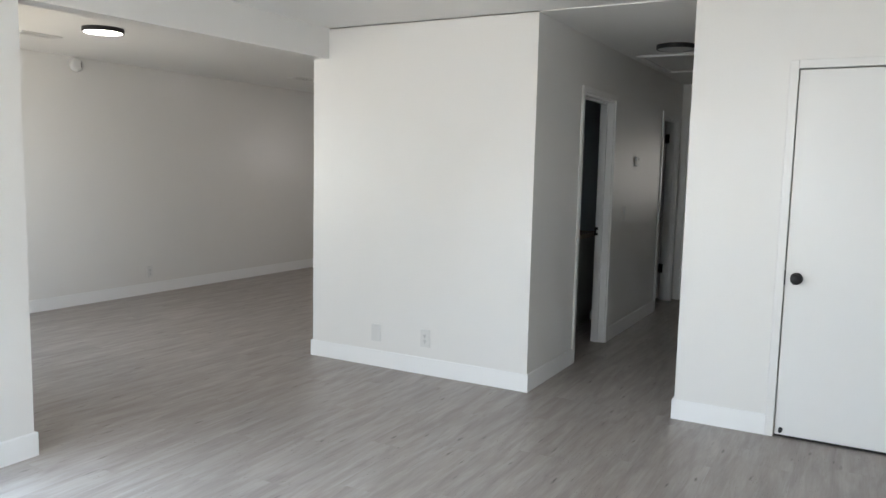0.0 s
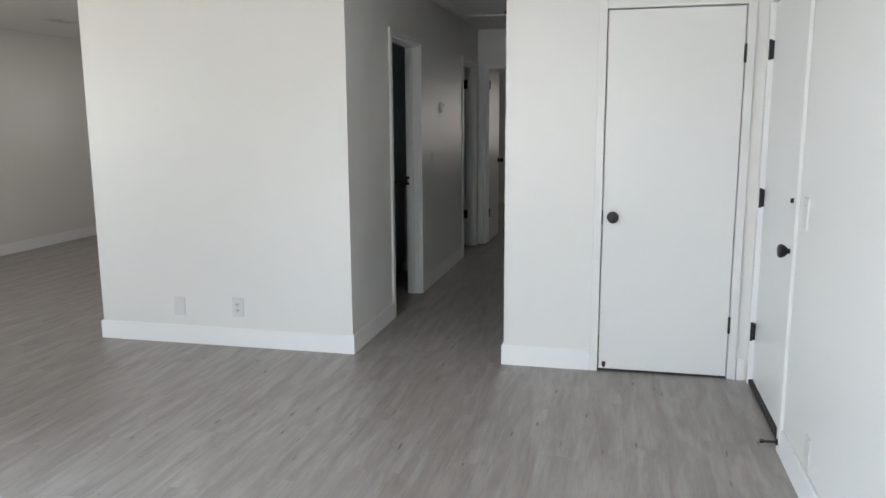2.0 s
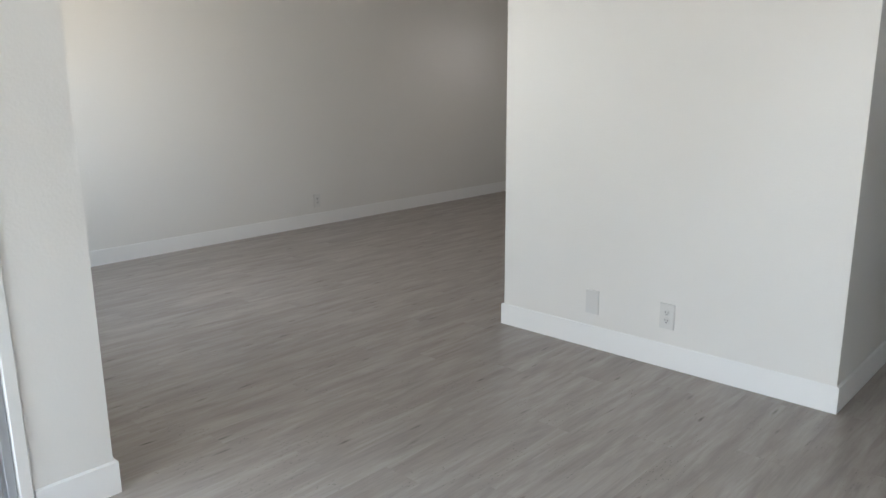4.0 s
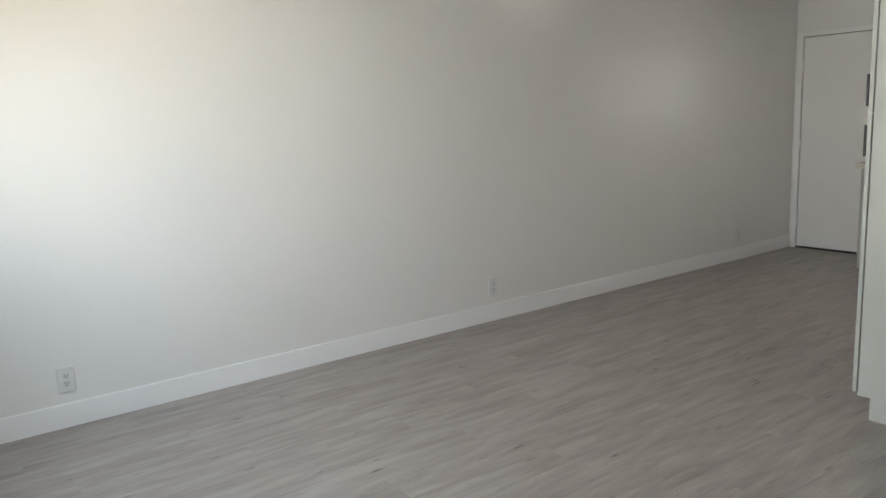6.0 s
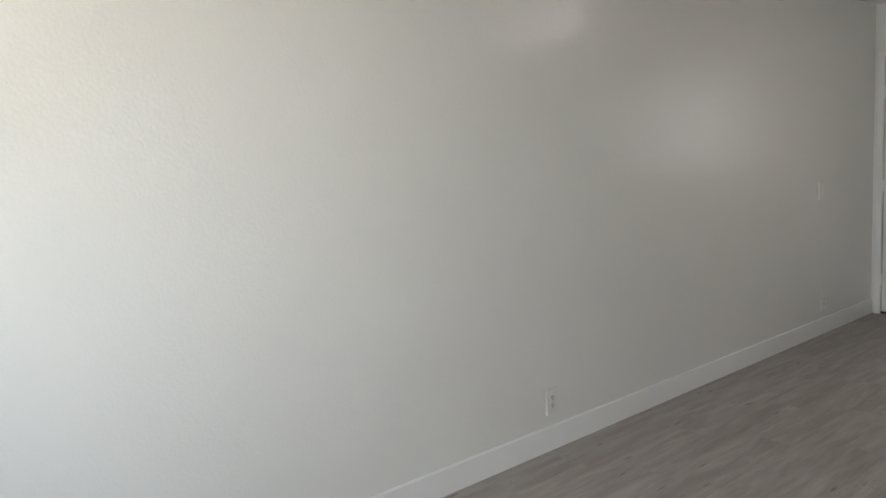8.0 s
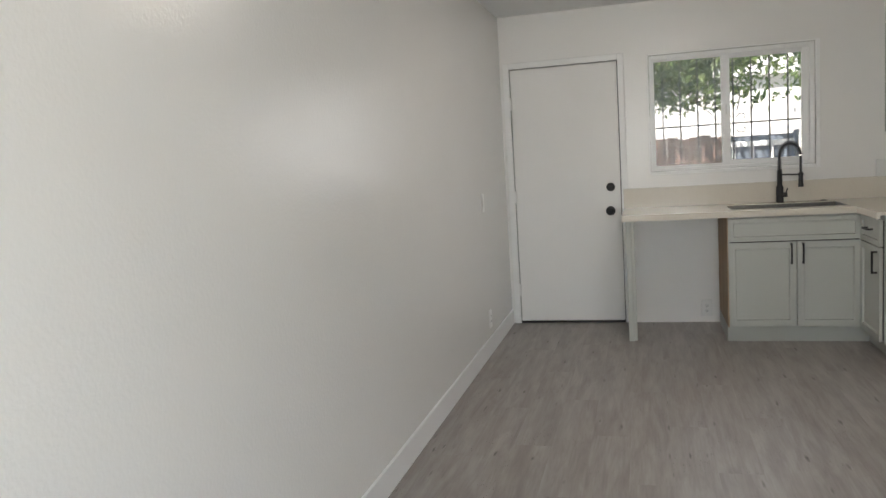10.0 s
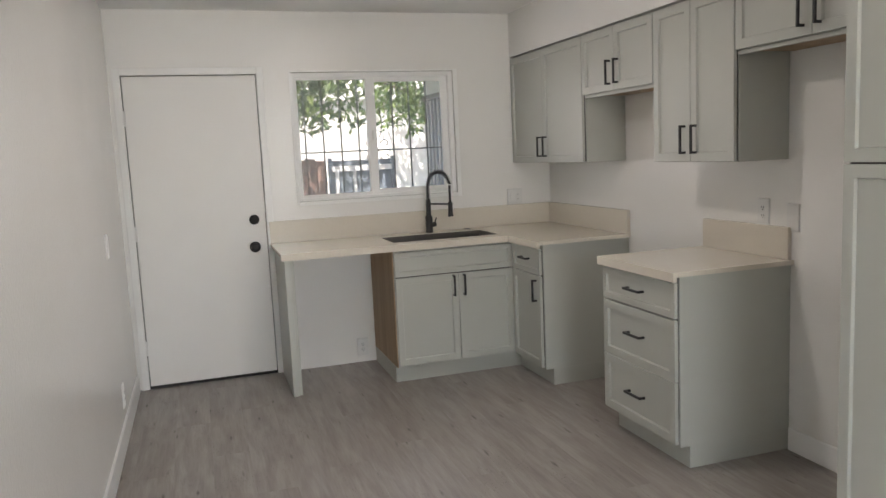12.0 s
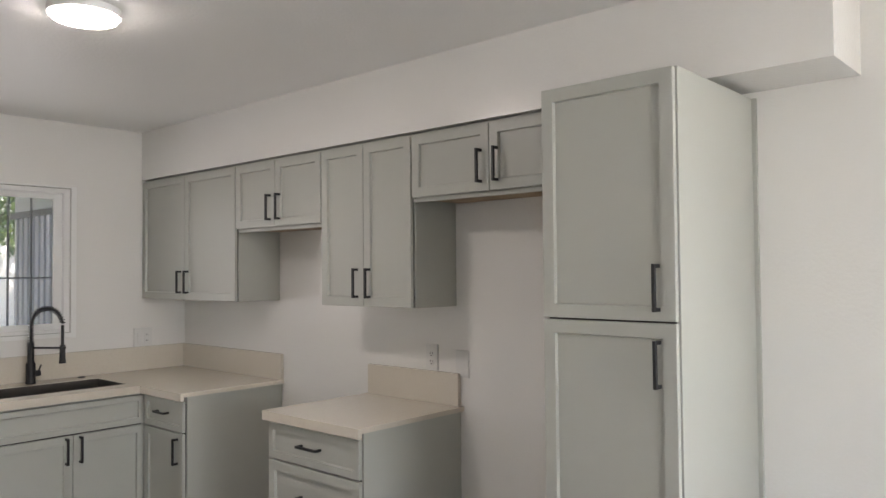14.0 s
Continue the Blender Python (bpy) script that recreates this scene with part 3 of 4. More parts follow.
part("strike_plate", boxed(-4.086, -4.080, 5.056, 5.067, 0.85, 1.13), STEEL, kdoor, "scuffed strike plate edge")

# hallway doors
hall_end = holder("door_4", at((0.080, 4.40, 0), pose(0, 0, 0, 0, 0, 90)), "white flush door standing open into the bedroom", "door", kind="structure")
part("door_leaf", boxed(0, 0.735, -0.036, 0, 0.02, 2.025, bevel=0.002), DOOR, hall_end)
knob(hall_end, at((0.675, -0.036, 0.95), OUT_Y), 0.032, 0.028, 0.055)
for z in (1.84, 0.37):
    part("hinge", boxed(-0.004, 0.045, -0.042, -0.0355, z - 0.05, z + 0.05, bevel=0.001), BLACK, hall_end, "black metal hinge")
side = holder("door_5", at((-0.135, 4.195, 0), pose(0, 0, 0, 0, 0, 176)), "white flush door standing open into the side room", "door", kind="structure")
part("door_leaf", boxed(0, 0.70, -0.036, 0, 0.02, 2.025, bevel=0.002), DOOR, side)
for z in (1.84, 0.37):
    part("hinge", boxed(-0.034, 0.012, 0.001, 0.006, z - 0.05, z + 0.05, bevel=0.001), BLACK, side, "black metal hinge")
bath = holder("strike_plate", at((-0.105, 1.709, 0.955), Matrix()), "black latch strike plate on the door jamb", "strike plate")
part("plate", boxed(-0.028, 0.018, -0.003, 0.001, -0.035, 0.035, bevel=0.0008), BLACK, bath)
part("latch_hole", boxed(-0.012, 0.004, -0.0045, -0.0028, -0.014, 0.014), PLASTIC, bath, "pale latch hole")

# bathroom vanity seen through the dark doorway
van = holder("bathroom_vanity", at((-1.0, 2.35, 0), Matrix()), "dark grey bathroom vanity in an unlit room", "vanity")
part("body", boxed(-0.6, 0.6, -0.25, 0.25, 0.1, 0.84, bevel=0.004), CABINET, van)
part("top", boxed(-0.62, 0.62, -0.27, 0.26, 0.84, 0.88, bevel=0.004), QUARTZ, van, "pale stone top")
part("plinth", boxed(-0.57, 0.57, -0.2, 0.25, 0.0, 0.1), CABINET, van)

# patio sliding door
slide = holder("sliding_door", at((-1.725, -3.55, 0), Matrix()), "aluminium sliding glass patio door with dark latch", "sliding door", kind="structure")
bm = bmesh.new()
for a in ((-0.06, 0.06, -0.918, -0.885, 0.0, 2.058), (-0.06, 0.06, 0.885, 0.913, 0.0, 2.058), (-0.06, 0.06, -0.885, 0.885, 2.02, 2.058), (-0.06, 0.06, -0.885, 0.885, 0.004, 0.03)):
    box(bm, *a, bevel=0.002)
part("frame", bm, ALU, slide)
for s, off in ((0.44, 0.02), (-0.44, -0.02)):
    bm = bmesh.new()
    for a in ((-0.015, 0.015, -0.44, -0.38, 0.032, 2.018), (-0.015, 0.015, 0.375, 0.44, 0.032, 2.018), (-0.015, 0.015, -0.38, 0.375, 1.96, 2.018), (-0.015, 0.015, -0.38, 0.375, 0.032, 0.11)):
        box(bm, *[v + (off if i < 2 else s if i < 4 else 0) for i, v in enumerate(a)], bevel=0.002)
    sash = part("sash", bm, ALU, slide)
    g = part("pane", boxed(off - 0.003, off + 0.003, s - 0.38, s + 0.375, 0.11, 1.96), GLASS, sash)
    g.visible_shadow = False
bm = bmesh.new()
box(bm, 0.035, 0.058, 0.825, 0.86, 0.86, 1.03, bevel=0.006)
box(bm, 0.058, 0.075, 0.832, 0.852, 0.90, 0.99, bevel=0.004)
part("latch", bm, BLACK, slide, "dark latch and pull")
casing("door_casing_patio", "y", -4.47, -2.635, 2.06, -1.66, 1, width=0.04, thick=0.012)

# ---- windows ----


def slider_window(name, m, w, h, label, depth=0.06):
    """White vinyl two-pane sliding window in local xz, face to -y; the lower left corner at the origin."""
    ob = holder(name, m, label, "window", kind="structure")
    bm = bmesh.new()
    for a in ((0, 0.022, 0, depth, 0, h), (w - 0.034, w, 0, depth, 0, h), (0.022, w - 0.034, 0, depth, 0, 0.022), (0.022, w - 0.034, 0, depth, h - 0.03, h)):
        box(bm, *a, bevel=0.003)
    part("window_frame", bm, VINYL, ob)
    half = w * 0.475
    for s, e, y0, f, mid in ((0.022, half + 0.03, 0.012, 0.026, 2.25), (half - 0.03, w - 0.034, 0.034, 0.048, 1.0)):
        bm = bmesh.new()
        b0, b1 = 0.022, h - 0.03
        for a in ((s, s + f * 0.6, b0, b1), (e - f * mid, e, b0, b1), (s + f * 0.6, e - f * mid, b0, b0 + f * 0.7), (s + f * 0.6, e - f * mid, b1 - f * 0.7, b1)):
            box(bm, a[0], a[1], y0, y0 + 0.02, a[2], a[3], bevel=0.002)
        sash = part("sash", bm, VINYL, ob)
        g = part("pane", boxed(s + f * 0.6, e - f * mid, y0 + 0.008, y0 + 0.012, b0 + f * 0.7, b1 - f * 0.7), GLASS, sash)
        g.visible_shadow = False
    return ob


kwin = slider_window("window_1", at((-3.848, 5.078, 1.182), Matrix()), 1.156, 0.874, "white vinyl sliding window above the kitchen sink")
part("latch", boxed(0.545, 0.556, -0.004, 0.012, 0.40, 0.47, bevel=0.002), PLASTIC, kwin)
screen = part("insect_screen", boxed(0.024, 0.560, 0.0575, 0.0585, 0.024, 0.842), SCREEN, kwin, "fine grey insect screen over one half")
screen.visible_shadow = False
# added film that veils this half like lens glare
haze = part("haze_film", boxed(0.565, 1.118, 0.0575, 0.0585, 0.024, 0.842), HAZE, kwin, "thin pale film put in as glare haze")
haze.visible_shadow = False
bm = bmesh.new()
for a in ((-3.862, -3.85, 1.168, 2.07), (-2.69, -2.66, 1.15, 2.07), (-3.85, -2.69, 2.058, 2.07), (-3.85, -2.69, 1.155, 1.18)):
    box(bm, a[0], a[1], 5.059, 5.064, a[2], a[3], bevel=0.002)
setting("window_trim", bm, VINYL, "thin white trim around the kitchen window", "window trim")
slider_window("window_2", at((1.45, -6.02, 0.9), pose(0, 0, 0, 0, 0, 180)), 2.7, 1.2, "wide white vinyl front window")
slider_window("window_3", at((-2.85, -2.38, 0.88), pose(0, 0, 0, 0, 0, 180)), 1.8, 1.17, "white vinyl living room window")
slider_window("window_4", at((1.1, 8.82, 0.9), Matrix()), 1.3, 1.15, "white vinyl bedroom window")

# unseen strips added behind the back door to block light leaking round it
bm = bmesh.new()
for a in ((-4.917, -4.872, 0.0, 2.049), (-4.124, -4.079, 0.0, 2.049), (-4.872, -4.124, 2.0, 2.049)):
    box(bm, a[0], a[1], 5.132, 5.15, a[2], a[3])
setting("weatherstrip", bm, RUBBER, "unseen dark strips blocking light round the back door", "weatherstrip")

# security bars outside the kitchen window
bars = holder("security_bars", at((-3.27, 5.30, 1.62), Matrix()), "black wrought iron security bars outside the window", "window bars")
bm = bmesh.new()
for z in (-0.50, -0.105, 0.52):
    box(bm, -0.68, 0.68, -0.006, 0.006, z - 0.0055, z + 0.0055, bevel=0.001)
part("rail", bm, IRON, bars)
x = -0.605
while x < 0.70:
    part("bar", boxed(x - 0.0055, x + 0.0055, -0.0055, 0.0055, -0.52, 0.54, bevel=0.001), IRON, bars)
    x += 0.13
for sx in (-1, 1):
    for sz in (-1, 1):
        pts = []
        for i in range(22):
            a = i / 21 * 4.6
            r = 0.040 * (1 - i / 30)
            pts.append((0.047 + sx * (0.060 - r * math.cos(a)), -0.012, -0.105 + sz * (0.045 + r * math.sin(a) * 0.9)))
        bm = bmesh.new()
        tube(bm, pts, 0.0045, 6)
        part("scroll", bm, IRON, bars, "curled iron scrollwork")
    bm = bmesh.new()
    tube(bm, [(0.047 + sx * 0.02 + 0.022 * math.sin(i / 5.0), -0.012, -0.105 + sx * (0.09 + 0.014 * i)) for i in range(16)], 0.0045, 6)
    part("scroll", bm, IRON, bars, "curled iron scrollwork")
for sx in (-0.67, 0.67):
    for z in (-0.5, 0.52):
        part("bracket", boxed(sx - 0.01, sx + 0.01, -0.115, -0.006, z - 0.01, z + 0.01), IRON, bars)

# ---- kitchen cabinets ----


def shaker(bm, x0, x1, z0, z1, y=0.0, t=0.019, rail=0.057, drawer=False):
    """Shaker front facing -y: flat frame with a recessed centre panel."""
    r = min(rail, (x1 - x0) * 0.28, (z1 - z0) * (0.30 if not drawer else 0.27))
    box(bm, x0, x1, y, y + t, z0, z1, bevel=0.0015)
    front = max((f for f in bm.faces if all(x0 - 1e-4 < v.co.x < x1 + 1e-4 and z0 - 1e-4 < v.co.z < z1 + 1e-4 and abs(v.co.y - y) < 1e-5 for v in f.verts)), key=lambda f: f.calc_area())
    bmesh.ops.inset_region(bm, faces=[front], thickness=r, depth=0)
    bmesh.ops.inset_region(bm, faces=[front], thickness=0.005, depth=0)
    for v in front.verts:
        v.co.y += 0.012


def pull(parent, x, z, length, vertical):
    """Square black bar pull on two posts, standing off a front at y = 0."""
    bm = bmesh.new()
    h, r = length / 2, 0.0055
    if vertical:
        box(bm, x - r, x + r, -0.034, -0.023, z - h, z + h, bevel=0.0012)
        for s in (-1, 1):
            zz = z + s * (h - 0.006)
            box(bm, x - r, x + r, -0.0235, 0.001, zz - 0.0055, zz + 0.0055)
    else:
        box(bm, x - h, x + h, -0.034, -0.023, z - r, z + r, bevel=0.0012)
        for s in (-1, 1):
            xx = x + s * (h - 0.006)
            box(bm, xx - 0.0055, xx + 0.0055, -0.0235, 0.001, z - r, z + r)
    return part("handle", bm, BLACK, parent, "black square bar pull")


def front(parent, kind, x0, x1, z0, z1, hx=None, hz=None, length=0.138, vertical=True):
    bm = bmesh.new()
    shaker(bm, x0, x1, z0, z1, drawer=(kind != "door"))
    f = part(kind, bm, CABINET, parent)
    if hx is not None:
        pull(f, hx, hz, length, vertical)
    return f


FACE_E = pose(0, 0, 0, 0, 0, -90)  # local -y to world -x, local x to world -y


def wall_cabinet(y_hi, y_lo, z0, z1, split, label, wood_under=False):
    ob = holder("wall_cabinet", at((-2.243, y_hi, 0), FACE_E), label, "kitchen cabinet", "wall cabinets")
    w = y_hi - y_lo
    part("body", boxed(0.001, w - 0.001, 0.027, 0.302, z0, z1 - 0.002, bevel=0.0015), CABINET, ob)
    # added dark sheet: gap shade put in as colour
    part("shade_sheet", boxed(0.010, w - 0.010, 0.0215, 0.0268, z0 + 0.008, z1 - 0.02), GAPSHADE, ob, "dark sheet painting the shade in the gaps between doors")
    s = y_hi - split
    g = 0.004
    hz = z0 + (0.11 if z1 - z0 > 0.5 else 0.105)
    front(ob, "door", g, s - g / 2, z0 + 0.003, z1 - 0.016, s - 0.042, hz)
    front(ob, "door", s + g / 2, w - g, z0 + 0.003, z1 - 0.016, s + 0.042, hz)
    if wood_under:
        part("underside", boxed(0.016, w - 0.016, 0.022, 0.300, z0 - 0.004, z0 - 0.0005), RAWWOOD, ob, "bare plywood underside")
        part("bottom_rail", boxed(0.001, w - 0.001, 0.0205, 0.040, z0 - 0.016, z0 - 0.0006), CABINET, ob)
    return ob


wall_cabinet(5.062, 3.976, 1.372, 2.144, 4.525, "grey shaker two-door wall cabinet in the kitchen corner")
wall_cabinet(3.974, 3.224, 1.775, 2.144, 3.603, "short grey shaker wall cabinet over the range space", True)
wall_cabinet(3.222, 2.604, 1.372, 2.144, 2.915, "grey shaker two-door wall cabinet above the drawer base")
wall_cabinet(2.602, 1.70, 1.853, 2.144, 2.168, "short grey shaker wall cabinet over the refrigerator space", True)

# sink base
sink_base = holder("base_cabinet", at((-3.37, 4.400, 0), Matrix()), "grey shaker sink base cabinet with false drawer front", "kitchen cabinet", "base cabinets")
part("body", boxed(0.003, 0.83, 0.027, 0.66, 0.105, 0.69), CABINET, sink_base)
bm = bmesh.new()
box(bm, 0.003, 0.83, 0.030, 0.055, 0.69, 0.888)
part("top_frame", bm, CABINET, sink_base)
# as on the wall cabinets, a dark sheet paints the gap shade
part("shade_sheet", boxed(0.012, 0.808, 0.0215, 0.0266, 0.125, 0.850), GAPSHADE, sink_base, "dark sheet painting the shade in the gaps between fronts")
part("side_panel", boxed(-0.004, 0.0028, 0.026, 0.66, 0.105, 0.887), RAWWOOD, sink_base, "bare brown plywood side")
part("plinth", boxed(0.003, 0.90, 0.068, 0.09, 0.0, 0.1049), CABINET, sink_base)
part("plinth_side", boxed(-0.006, 0.0028, 0.068, 0.64, 0.0, 0.1049), CABINET, sink_base)
front(sink_base, "false_front", 0.004, 0.816, 0.700, 0.858)
front(sink_base, "door", 0.004, 0.4265, 0.118, 0.692, 0.393, 0.615)
front(sink_base, "door", 0.4305, 0.816, 0.118, 0.692, 0.464, 0.615)

# corner base facing the room
corner = holder("base_cabinet", at((-2.568, 4.396, 0), FACE_E), "grey shaker corner base cabinet with one drawer and door", "kitchen cabinet", "base cabinets")
part("body", boxed(0.002, 0.436, 0.027, 0.627, 0.105, 0.888, bevel=0.001), CABINET, corner)
part("shade_sheet", boxed(0.030, 0.425, 0.0215, 0.0266, 0.125, 0.852), GAPSHADE, corner, "dark sheet painting the shade in the gaps between fronts")
part("filler", boxed(-0.64, 0.001, 0.03, 0.60, 0.105, 0.68), CABINET, corner)
part("plinth", boxed(-0.08, 0.432, 0.080, 0.10, 0.0, 0.1049), CABINET, corner)
part("plinth_side", boxed(0.428, 0.4365, 0.080, 0.627, 0.0, 0.1049), CABINET, corner)
front(corner, "drawer", 0.022, 0.433, 0.700, 0.860, 0.235, 0.79, 0.12, False)
front(corner, "door", 0.022, 0.433, 0.118, 0.692, 0.385, 0.60)

# drawer base
drawers = holder("base_cabinet", at((-2.570, 3.200, 0), FACE_E), "grey shaker base cabinet with three drawers", "kitchen cabinet", "base cabinets")
part("body", boxed(0.002, 0.614, 0.027, 0.629, 0.105, 0.888, bevel=0.001), CABINET, drawers)
part("shade_sheet", boxed(0.012, 0.604, 0.0215, 0.0266, 0.130, 0.852), GAPSHADE, drawers, "dark sheet painting the shade in the gaps between fronts")
part("plinth", boxed(0.004, 0.610, 0.080, 0.629, 0.0, 0.1049), CABINET, drawers)
front(drawers, "drawer", 0.003, 0.613, 0.700, 0.860, 0.308, 0.785, 0.138, False)
front(drawers, "drawer", 0.003, 0.613, 0.411, 0.692, 0.308, 0.565, 0.138, False)
front(drawers, "drawer", 0.003, 0.613, 0.122, 0.406, 0.308, 0.27, 0.138, False)

# pantry
pantry = holder("pantry_cabinet", at((-2.570, 1.694, 0), FACE_E), "tall grey shaker pantry cabinet with two doors", "kitchen cabinet")
part("body", boxed(0.001, 0.456, 0.026, 0.629, 0.105, 2.122, bevel=0.001), CABINET, pantry)
part("shade_sheet", boxed(0.012, 0.444, 0.0210, 0.0256, 0.127, 2.108), GAPSHADE, pantry, "dark sheet painting the shade in the gaps between doors")
part("plinth", boxed(0.004, 0.452, 0.080, 0.629, 0.0, 0.1049), CABINET, pantry)
front(pantry, "door", 0.003, 0.453, 1.385, 2.117, 0.400, 1.482)
front(pantry, "door", 0.003, 0.453, 0.118, 1.379, 0.400, 1.262)
part("scribe_strip", boxed(0.456, 0.470, 0.615, 0.629, 0.0, 2.122), CABINET, pantry)

# panel leg beside the dishwasher space
leg = holder("end_panel", at((-4.043, 4.455, 0), Matrix()), "grey end panel leg under the counter with bare wood inside", "panel")
part("panel", boxed(0, 0.036, 0, 0.606, 0, 0.888, bevel=0.0015), CABINET, leg)
part("back_cleat", boxed(0.0365, 0.058, 0.02, 0.05, 0.0, 0.888), CABINET, leg)
part("inner_face", boxed(0.0363, 0.041, 0.052, 0.60, 0.0, 0.888), RAWWOOD, leg, "bare brown wood inner face")

# worktops
bm = bmesh.new()
X0, X1, Y0, Y1 = -3.335, -2.60, 4.51, 4.885  # sink cut-out
for a in ((-4.066, X0, 4.382, 5.063), (X0, X1, 4.382, Y0), (X0, X1, Y1, 5.063), (X1, -1.94, 4.382, 5.063), (-2.590, -1.94, 3.94, 4.382)):
    box(bm, *a, 0.889, 0.911)
box(bm, -4.066, -2.590, 4.382, 4.402, 0.869, 0.889)
box(bm, -2.590, -2.570, 3.94, 4.402, 0.869, 0.889)
bmesh.ops.remove_doubles(bm, verts=bm.verts[:], dist=1e-4)
counter = tagged(part("worktop", bm, QUARTZ), "cream speckled quartz worktop with sink cut-out", "worktop")
part("backsplash", boxed(-4.064, -1.961, 5.043, 5.064, 0.9112, 1.061, bevel=0.0015), QUARTZ, counter)
part("backsplash", boxed(-1.961, -1.9385, 3.945, 5.063, 0.9112, 1.061, bevel=0.0015), QUARTZ, counter)
bm = boxed(-2.590, -1.94, 2.566, 3.218, 0.889, 0.911)
bmesh.ops.bevel(bm, geom=[e for e in bm.edges if all(v.co.z > 0.91 for v in e.verts)], offset=0.002, segments=2, affect="EDGES")
box(bm, -2.590, -2.5702, 2.566, 3.218, 0.869, 0.889)
island = tagged(part("worktop", bm, QUARTZ), "cream speckled quartz worktop on the drawer base", "worktop")
part("backsplash", boxed(-1.961, -1.9385, 2.585, 3.198, 0.9112, 1.061, bevel=0.0015), QUARTZ, island)

# sink and faucet
bm = bmesh.new()
t, e = 0.004, 0.0008
box(bm, X0 + e, X1 - e, Y0 + e, Y1 - e, 0.70, 0.706)
box(bm, X0 + e, X0 + t, Y0 + e, Y1 - e, 0.706, 0.908)
box(bm, X1 - t, X1 - e, Y0 + e, Y1 - e, 0.706, 0.908)
box(bm, X0 + t, X1 - t, Y0 + e, Y0 + t, 0.706, 0.908)
box(bm, X0 + t, X1 - t, Y1 - t, Y1 - e, 0.706, 0.908)
sink = tagged(part("sink", bm, STEEL), "undermount stainless steel sink bowl", "sink")
bm = bmesh.new()
lathe(bm, [(0, 0), (0.045, 0), (0.045, 0.004), (0.03, 0.005), (0, 0.002)], Matrix.Translation((-2.96, 4.72, 0.7062)))
part("drain", bm, STEEL, sink, smooth=True)

faucet = holder("kitchen_faucet", at((-2.954, 4.955, 0.911), Matrix()), "matte black spring pull-down kitchen faucet", "faucet")
bm = bmesh.new()
lathe(bm, [(0, 0), (0.027, 0), (0.027, 0.01), (0.0255, 0.014), (0.0255, 0.115), (0.0195, 0.122), (0.0175, 0.128), (0.0175, 0.235), (0.010, 0.238), (0, 0.238)])
part("body", bm, BLACK, faucet, smooth=True)
D = Vector((0.60, -0.80, 0))
spine = []
for i in range(60):
    u = i / 59
    if u < 0.25:
        p = Vector((0, 0, 0.235 + u / 0.25 * 0.10))
    else:
        a = math.pi * (u - 0.25) / 0.75 * 0.97
        p = D * (0.095 - 0.095 * math.cos(a)) + Vector((0, 0, 0.335 + 0.095 * math.sin(a)))
    spine.append(p)
bm = bmesh.new()
tube(bm, spine, 0.0065, 10)
part("hose", bm, BLACK, faucet, smooth=True)
coil = []
N = 420
for i in range(N):
    f = i / (N - 1) * 58.99
    k = int(f)
    p = spine[k].lerp(spine[min(k + 1, 59)], f - k)
    d = (spine[min(k + 1, 59)] - spine[max(k - 1, 0)]).normalized()
    side_v = d.cross(Vector((D.y, -D.x, 0))).normalized()
    a = i / N * 2 * math.pi * 26
    coil.append(p + (Vector((D.y, -D.x, 0)) * math.cos(a) + side_v * math.sin(a)) * 0.0135)
bm = bmesh.new()
tube(bm, coil, 0.0031, 5)
part("spring", bm, BLACK, faucet, "black coil spring", smooth=True)
end = D * 0.19
bm = bmesh.new()
rod(bm, end + Vector((0, 0, 0.335)), end + Vector((0, 0, 0.215)), 0.0085, seg=14)
rod(bm, end + Vector((0, 0, 0.222)), end + Vector((0, 0, 0.135)), 0.0145, 0.0165, seg=16)
rod(bm, end + Vector((0, 0, 0.136)), end + Vector((0, 0, 0.118)), 0.0185, 0.019, seg=16)
part("spray_head", bm, BLACK, faucet)
bm = bmesh.new()
rod(bm, (0, 0, 0.205), end + Vector((0, 0, 0.205)), 0.006, seg=10)
lathe(bm, [(0.009, 0), (0.019, 0), (0.019, 0.014), (0.009, 0.014)], Matrix.Translation(end + Vector((0, 0, 0.198))), 18)
part("holder_arm", bm, BLACK, faucet)
bm = bmesh.new()
rod(bm, (0.0, 0, 0.055), (0.050, -0.006, 0.058), 0.019, 0.017, seg=16)
rod(bm, (0.036, -0.005, 0.055), (0.052, -0.01, 0.105), 0.0045, seg=8)
part("lever", bm, BLACK, faucet, "side lever")
bm = bmesh.new()
lathe(bm, [(0, 0), (0.022, 0), (0.022, 0.004), (0.016, 0.007), (0, 0.007)])
tagged(part("hole_cover", bm, BLACK, smooth=True, at=Matrix.Translation((-2.657, 4.985, 0.9113))), "small black button cover on the worktop", "hole cover")

# ---- outlets, switches, thermostat, detector ----


